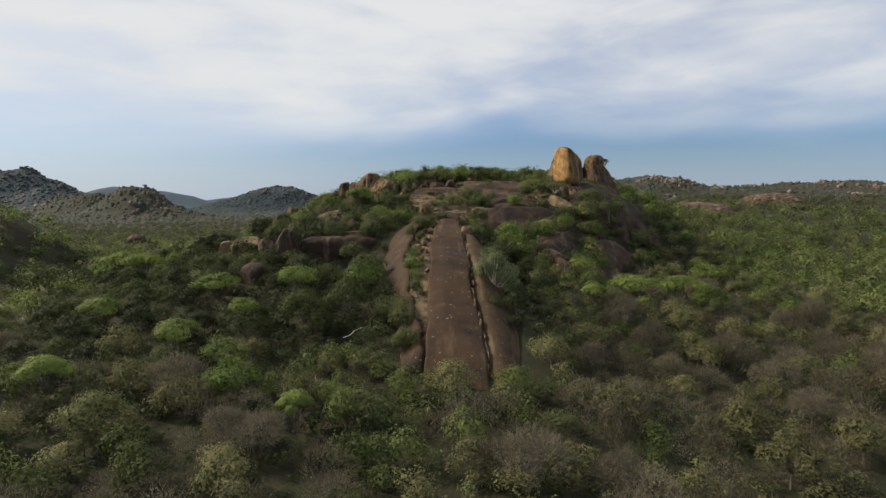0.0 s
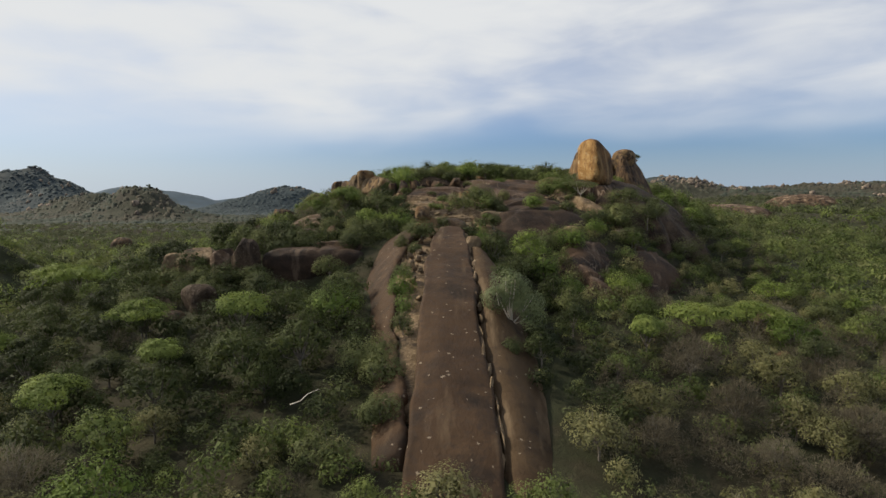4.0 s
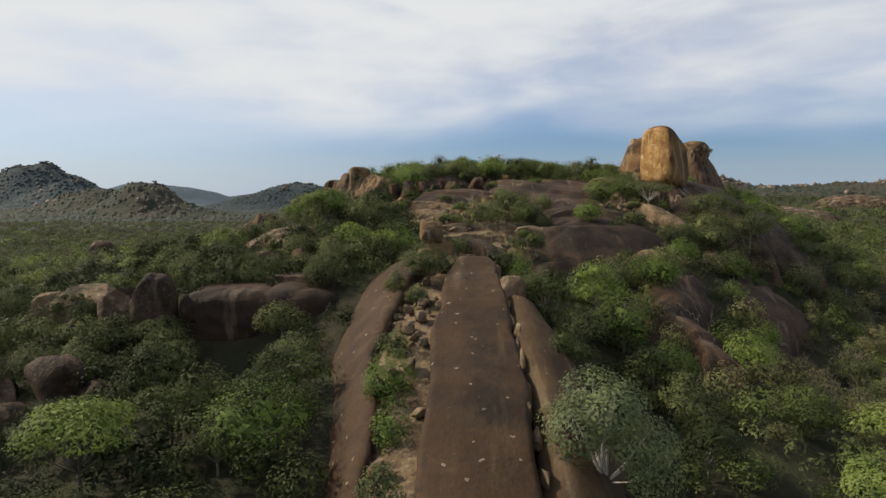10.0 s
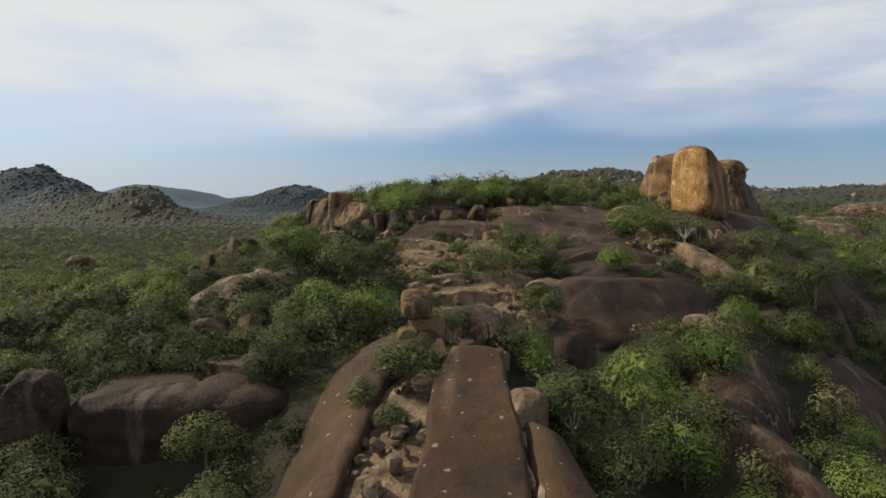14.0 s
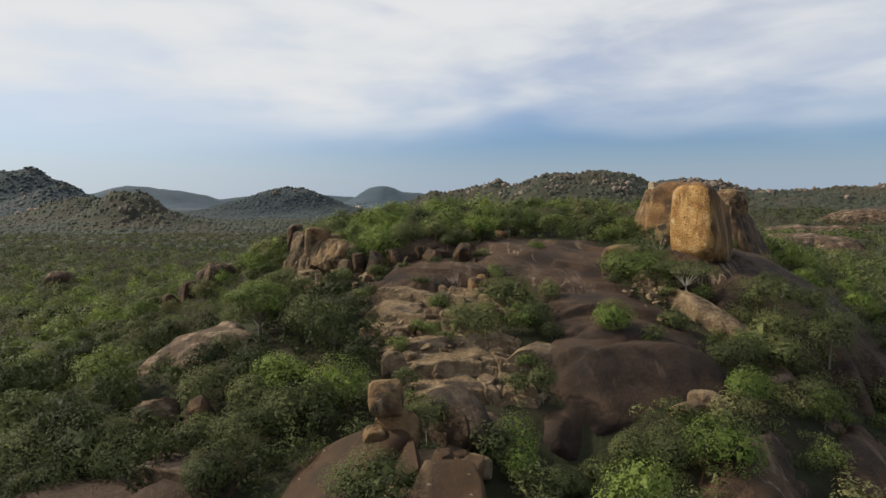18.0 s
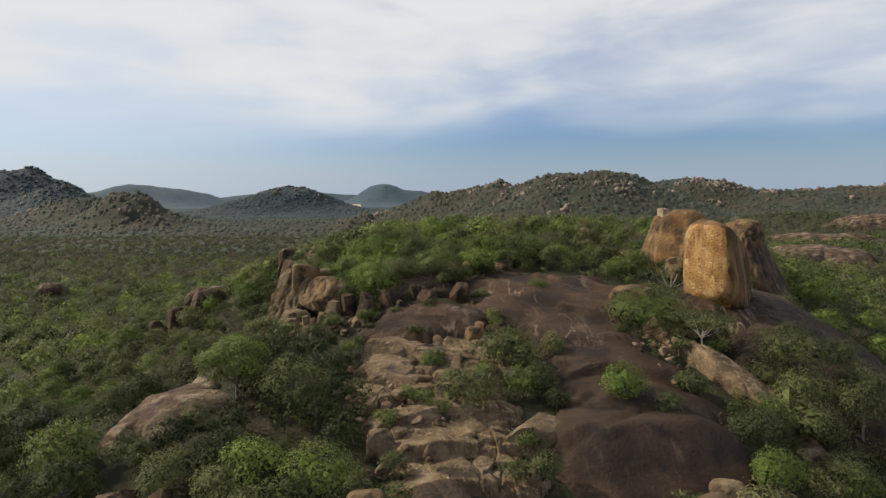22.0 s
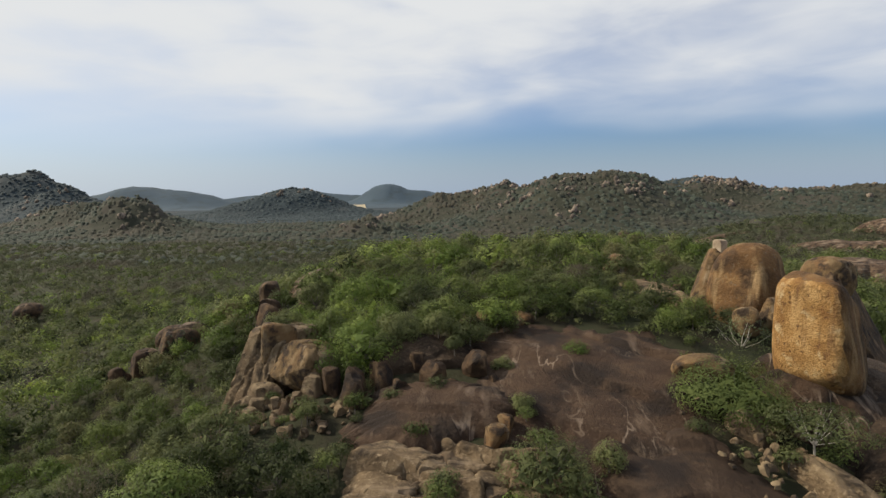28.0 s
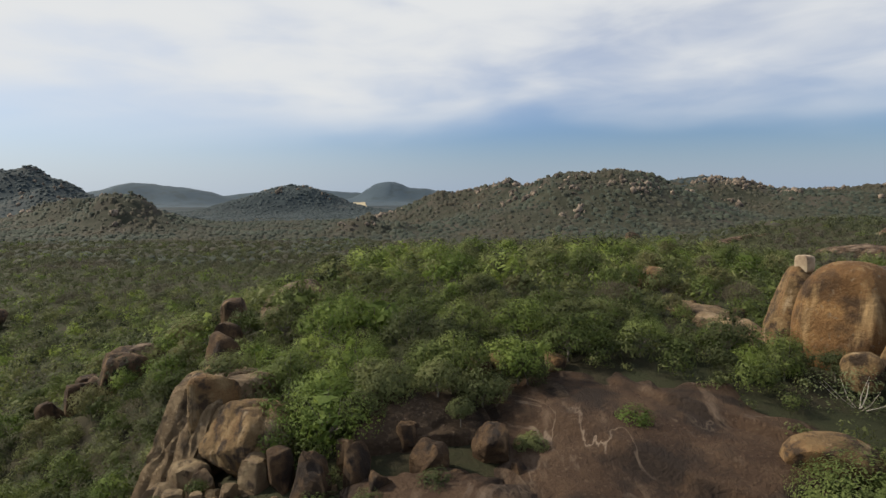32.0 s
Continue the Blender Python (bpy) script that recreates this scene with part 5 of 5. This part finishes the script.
for i, (px, py, w, h) in enumerate(((-13, 146, 6.5, 5.8), (-17, 152.5, 7, 5.6), (-4.5, 153, 6, 5.4), (0, 155.5, 6, 4.8), (5, 156, 6, 4.8), (10, 157.5, 6.4, 4.6), (-2.5, 146, 5.5, 4.6), (-13, 158, 7, 5.6), (-19.5, 166, 6, 5.2), (14.5, 153, 5.4, 3.8), (-12, 140.5, 5, 4.6), (-11.5, 118, 6.5, 4.8), (-27, 113, 6.5, 5), (-11.5, 109, 5, 4.4), (-29, 107, 6, 4.6), (-0.6, 146.4, 6.0, 4.8), (4.0, 147.2, 6.2, 4.4), (-5.6, 143.6, 5.6, 4.8), (8.4, 152, 6, 4.4), (-9.5, 143.5, 6, 5))):
    stand(plant("crest_tree", "tree", w, h, 1400, 0.14, (LEAF, LEAF_BRIGHT, LEAF_DULL)[i % 3], 360 + i, "leafy bush tree on the hill's crest", "tree", "trees on the crest"), px, py, turn=55 * i)
fallen = new("dead_trunk", mesh_of("dead_trunk", *stem([(0, 0, 0), (0.7, 0.2, 0.2), (1.2, 0.2, 0.7), (2.0, 0.5, 1.0)], 0.09, 0.03, 6), WHITE_BARK, True))
tagged(fallen, "bleached dead trunk leaning in the bush", "dead tree")
fallen.matrix_world = pose(-11.0, 63.2, land1(-11, 63.2) + 1.2)

# ---- bush trees over the hill, each a thing of its own ----
prng = np.random.default_rng(9)
KINDS = {
    "green_tree": [plant("green_tree", "tree", 5.4, 4.7, 1350, 0.12, LEAF, 300 + i, "leafy mid-green bush tree on the stony hill", "tree", "green bush trees") for i in range(5)],
    "olive_tree": [plant("olive_tree", "tree", 5.2, 4.4, 1282, 0.12, LEAF_DULL, 310 + i, "dull olive bush tree on the stony hill", "tree", "olive bush trees") for i in range(4)],
    "fresh_tree": [plant("fresh_tree", "tree", 5.6, 4.8, 1350, 0.12, LEAF_BRIGHT, 320 + i, "fresh green bush tree on the stony hill", "tree", "fresh green bush trees") for i in range(3)],
    "khaki_tree": [plant("khaki_tree", "tree", 5.0, 4.2, 1282, 0.12, LEAF_KHAKI, 350 + i, "khaki bush tree with thin dry leaves", "tree", "khaki bush trees") for i in range(3)],
    "dark_tree": [plant("dark_tree", "tree", 5.8, 5.0, 1350, 0.12, LEAF_SHADE, 355 + i, "dense bush tree on the stony hill, leaves coloured dark for shade", "tree", "dark green bush trees") for i in range(3)],
    "bare_tree": [plant("bare_tree", "tree", 5.0, 4.4, 1900, 0.2, TWIG, 330 + i, "leafless grey-brown thorn tree on low ground", "tree", "leafless thorn trees", bare=True) for i in range(3)],
}
tx, ty = spread(prng, -62, 62, 40, 222, 6.4, lambda x, y: in_view(x, y, -2) & free_of_rock(x, y, 1.25) & ~((x > -25) & (x < -9) & (y > 85) & (y < 97)) & ~((x > 15) & (x < 29) & (y > 90) & (y < 112)))
used = {k: 0 for k in KINDS}
for px, py in zip(tx, ty):
    r = prng.uniform()
    if r < float(dry(np.array([px]), np.array([py]))[0]) * 0.6:
        kind = "bare_tree"
    elif px > 10 and py < 78 and r > 0.35:
        kind = "khaki_tree"
    elif py < 64 and r > 0.55:
        kind = "khaki_tree"
    # gully and west flank trees have shade in their leaf colour
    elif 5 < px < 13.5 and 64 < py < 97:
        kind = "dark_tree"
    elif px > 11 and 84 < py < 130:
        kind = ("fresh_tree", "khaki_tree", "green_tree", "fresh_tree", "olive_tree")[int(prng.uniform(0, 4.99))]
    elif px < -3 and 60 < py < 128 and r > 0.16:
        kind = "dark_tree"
    elif py > 138:
        kind = ("fresh_tree", "olive_tree", "green_tree", "khaki_tree", "olive_tree", "fresh_tree", "green_tree")[int(prng.uniform(0, 6.99))]
    else:
        kind = ("green_tree", "olive_tree", "olive_tree", "green_tree", "fresh_tree")[int(prng.uniform(0, 4.5))]
    k = prng.uniform(0.65, 1.15)
    m = pose(px, py, land1(px, py) - 0.05, 0, 0, prng.uniform(0, 360)) @ Matrix.Diagonal((k, k, k * prng.uniform(0.85, 1.1), 1))
    pool = KINDS[kind]
    if used[kind] < len(pool):
        pool[used[kind]].matrix_basis = m
    else:
        copy_thing(pool[used[kind] % len(pool)], m).matrix_basis = m
    used[kind] += 1

# ---- shrubs in the mass ----
rng = np.random.default_rng(5)
x, y = spread(rng, -110, 110, 16, 236, 3.0, lambda x, y: in_view(x, y) & free_of_rock(x, y) & (np.abs(x) < 60) & (y < 172))
isdry = rng.uniform(0, 1, len(x)) < dry(x, y)
dull = ~isdry & (rng.uniform(0, 1, len(x)) < np.where((x > 9) & (y < 76), 0.7, 0.45))
green = ~isdry & ~dull
sz = rng.uniform(0.55, 1.2, len(x))
SHRUBS = [template("shrub", 3.6, 3.0, 440, 0.125, 60 + i, n=5) for i in range(6)]
BARE = [template("shrub", 3.6, 3.2, 520, 0.2, 80 + i, True) for i in range(4)]
khaki = dull & (((x > 9) & (y < 130)) | (y < 60))
# dark: shrubs that carry shade in their leaf colour
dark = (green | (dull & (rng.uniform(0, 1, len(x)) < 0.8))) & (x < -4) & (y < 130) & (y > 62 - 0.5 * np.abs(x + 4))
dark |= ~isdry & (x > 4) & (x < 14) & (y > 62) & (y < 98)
khaki &= ~dark
dull, green = dull & ~khaki & ~dark, green & ~dark
scatter("khaki_shrubs", SHRUBS, x[khaki], y[khaki], sz[khaki], LEAF_KHAKI, "pale khaki shrubs on dry flanks and low ground", "shrubs", 11)
scatter("dark_shrubs", SHRUBS, x[dark], y[dark], sz[dark], LEAF_SHADE, "shrubs on flank and gully, coloured dark green for shade", "shrubs", 12)
scatter("green_shrubs", SHRUBS, x[green], y[green], sz[green], LEAF, "dense green bushveld shrubs covering the hill", "shrubs", 1)
scatter("olive_shrubs", SHRUBS, x[dull], y[dull], sz[dull], LEAF_DULL, "dull olive bushveld shrubs covering the hill", "shrubs", 2)
scatter("leafless_shrubs", BARE, x[isdry], y[isdry], sz[isdry], TWIG, "grey brown leafless thorn shrubs on low ground", "shrubs", 3)
x, y = spread(rng, -60, 60, 20, 172, 2.1, lambda x, y: in_view(x, y, 3) & free_of_rock(x, y, 0.9))
LOW = [template("tiny", 2.1, 1.5, 52, 0.155, 160 + i, n=2, inner=6) for i in range(5)]
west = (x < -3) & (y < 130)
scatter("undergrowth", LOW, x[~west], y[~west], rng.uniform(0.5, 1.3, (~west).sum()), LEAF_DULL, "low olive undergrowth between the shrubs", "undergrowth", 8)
scatter("undergrowth", LOW, x[west], y[west], rng.uniform(0.5, 1.3, west.sum()), LEAF_SHADE, "low undergrowth on the western flank, coloured dark for shade", "undergrowth", 13)
MIDBUSH = [template("dome", 5.6, 4.0, 150, 0.25, 90 + i, n=4, inner=10) for i in range(6)]
FARBUSH = [template("dome", 6.2, 3.4, 38, 0.54, 100 + i, n=1, inner=8) for i in range(6)]


def at_hill(x, y):
    return (y < 172) & (np.abs(x) < 60)


def woods(name, plants, places, share, seed, label, lo, hi):
    x, y = places
    # greyish olive crowns take over as y grows
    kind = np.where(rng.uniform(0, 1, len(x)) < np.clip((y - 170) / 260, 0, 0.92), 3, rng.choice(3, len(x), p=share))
    kind = np.where((kind == 2) & (x > 25), 1, kind)
    # about a third of the western crowns get the shade-coloured leaves
    kind = np.where((x < -18) & (y < 300) & (kind < 3) & (rng.uniform(0, 1, len(x)) < 0.34), 4, kind)
    size = rng.uniform(lo, hi, len(x))
    for k, (mat, word) in enumerate(((LEAF_DULL, "olive"), (LEAF, "green"), (LEAF_BRIGHT, "fresh green"), (LEAF_GREY_OLIVE, "greyish olive"), (LEAF_SHADE, "dark green"))):
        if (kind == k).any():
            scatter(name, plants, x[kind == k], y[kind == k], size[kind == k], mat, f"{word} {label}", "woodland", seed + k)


woods("slope_woods", MIDBUSH, spread(rng, -150, 130, 62, 330, 4.2, lambda x, y: in_view(x, y, 8) & free_of_rock(x, y) & ~at_hill(x, y)), (0.42, 0.34, 0.24), 400, "woodland on the hill's lower slopes", 0.6, 1.35)
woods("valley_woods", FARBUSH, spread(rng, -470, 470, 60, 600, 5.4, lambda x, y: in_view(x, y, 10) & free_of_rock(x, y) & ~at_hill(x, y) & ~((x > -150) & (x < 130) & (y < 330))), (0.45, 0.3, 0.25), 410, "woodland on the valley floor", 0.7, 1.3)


def far_crown(seed, width, height):
    """One far crown: an uneven dome of two rings and a top, with the soft shading of a leafy mass."""
    r_ = np.random.default_rng(seed)
    rings = []
    for k, (reach, lift, sides) in enumerate(((0.52, -1.2, 6), (0.42, 0.55, 6))):
        a_ = np.arange(sides) * 2 * np.pi / sides + 0.5 * k + r_.uniform(-0.25, 0.25, sides)
        q = reach * width * r_.uniform(0.7, 1.2, sides)
        rings.append(np.stack([np.cos(a_) * q, np.sin(a_) * q, height * (lift + r_.uniform(-0.1, 0.15, sides))], 1))
    lo, hi = rings
    top = np.array((r_.uniform(-0.1, 0.1) * width, r_.uniform(-0.1, 0.1) * width, height))
    tris = []
    for i in range(6):
        j = (i + 1) % 6
        tris += [(lo[i], lo[j], hi[i]), (hi[i], lo[j], hi[j]), (hi[i], hi[j], top)]
    v = np.array(tris).reshape(-1, 3)
    n = v * np.array((1, 1, 1.6)) / np.array((width * 0.5, width * 0.5, height)) + np.array((0, 0, 2.6))
    return v, n / np.linalg.norm(n, axis=1, keepdims=True)


FARTREE = [far_crown(120 + i, 4.6, 2.0) for i in range(10)]
WIDE_TREE = [far_crown(140 + i, 8.4, 1.5) for i in range(10)]
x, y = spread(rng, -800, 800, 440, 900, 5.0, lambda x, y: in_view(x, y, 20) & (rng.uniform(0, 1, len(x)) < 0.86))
scatter("distant_woods", FARTREE, x, y, 0.35 + 1.3 * rng.uniform(0, 1, len(x)) ** 2, WOODS, "woodland on distant plains and hills, with a painted haze tint", "woodland", 5)
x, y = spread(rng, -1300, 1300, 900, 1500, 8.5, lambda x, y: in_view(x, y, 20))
scatter("distant_woods", WIDE_TREE, x, y, rng.uniform(0.5, 1.2, len(x)), HAZED_WOODS, "woodland on far hills with haze blue painted into it", "woodland", 7)

# rocks strewn over the far hills, thickest along their crests
hv, hf = ICO[1]
pieces = []
for hx, hy, h, a, b, turn, rough in HILLS:
    if hy < 600 or hy > 2000:
        continue
    n = int((40 + a * 0.9) * (1.3 if hx > 0 else 0.2))
    q = rng.normal(size=(n, 2)) * np.array((a * 0.5, b * 0.42))
    heart = rng.normal(size=(16, 2)) * np.array((a * 0.5, b * 0.3)) - np.array((0, b * 0.3))
    q = np.where(rng.uniform(size=(n, 1)) < 0.85, heart[rng.integers(0, 16, n)] + rng.normal(size=(n, 2)) * np.array((9, 5)), q)
    c, s = math.cos(radians(turn)), math.sin(radians(turn))
    rx_, ry_ = hx + q[:, 0] * c - q[:, 1] * s, hy + q[:, 0] * s + q[:, 1] * c
    rz_ = land(rx_, ry_)
    for px, py, pz in zip(rx_, ry_, rz_):
        k = (0.9 + 3.2 * rng.uniform() ** 2) * (0.6 + 0.4 * hy / 800) * np.array((rng.uniform(0.7, 1.2), rng.uniform(0.7, 1.2), rng.uniform(0.8, 1.5)))
        pieces.append((hv * (1 + 0.18 * rng.normal(size=(len(hv), 1))) * k + np.array((px, py, pz + k[2] * 0.1)), hf))
v, f = join(pieces)
tagged(new("hill_boulders", mesh_of("hill_boulders", v, f, HILL_ROCK)), "weathered brown boulders strewn over the far hills", "boulders", kind="stuff")

# ---- pale field and red track ----
fx, fy = np.meshgrid(np.linspace(-1, 1, 24), np.linspace(-1, 1, 10))
Y_ = 2065 + fy * 385
X_ = -330 - (Y_ - 1680) * 0.208 + fx * (55 + (Y_ - 1680) * 0.026)
tagged(new("dry_field", mesh_of("dry_field", np.stack([X_, Y_, land(X_, Y_) + 2.0], -1).reshape(-1, 3), grid_faces(24, 10), FIELD, True)), "pale dry grass field far off in the valley", "field", kind="structure")
t_ = np.linspace(0, 1, 40)
cx_, cy_ = 25.6 + 36 * t_ + 2 * np.sin(t_ * 7), 32 + 46 * t_ + 1.5 * np.sin(t_ * 9)
X_, Y_ = np.stack([cx_ - 0.6, cx_, cx_ + 0.6], 1), np.stack([cy_ + 0.45, cy_, cy_ - 0.45], 1)
RED_SOIL = material("red_soil", [(0.22, 0.09, 0.05), (0.32, 0.14, 0.08), (0.4, 0.2, 0.12)], 0.6, 0.95, 0.3, 4)
tagged(new("dirt_track", mesh_of("dirt_track", np.stack([X_, Y_, land(X_, Y_) + 0.06], -1).reshape(-1, 3), grid_faces(3, 40), RED_SOIL, True)), "narrow red earth track through the bush", "track", kind="structure")
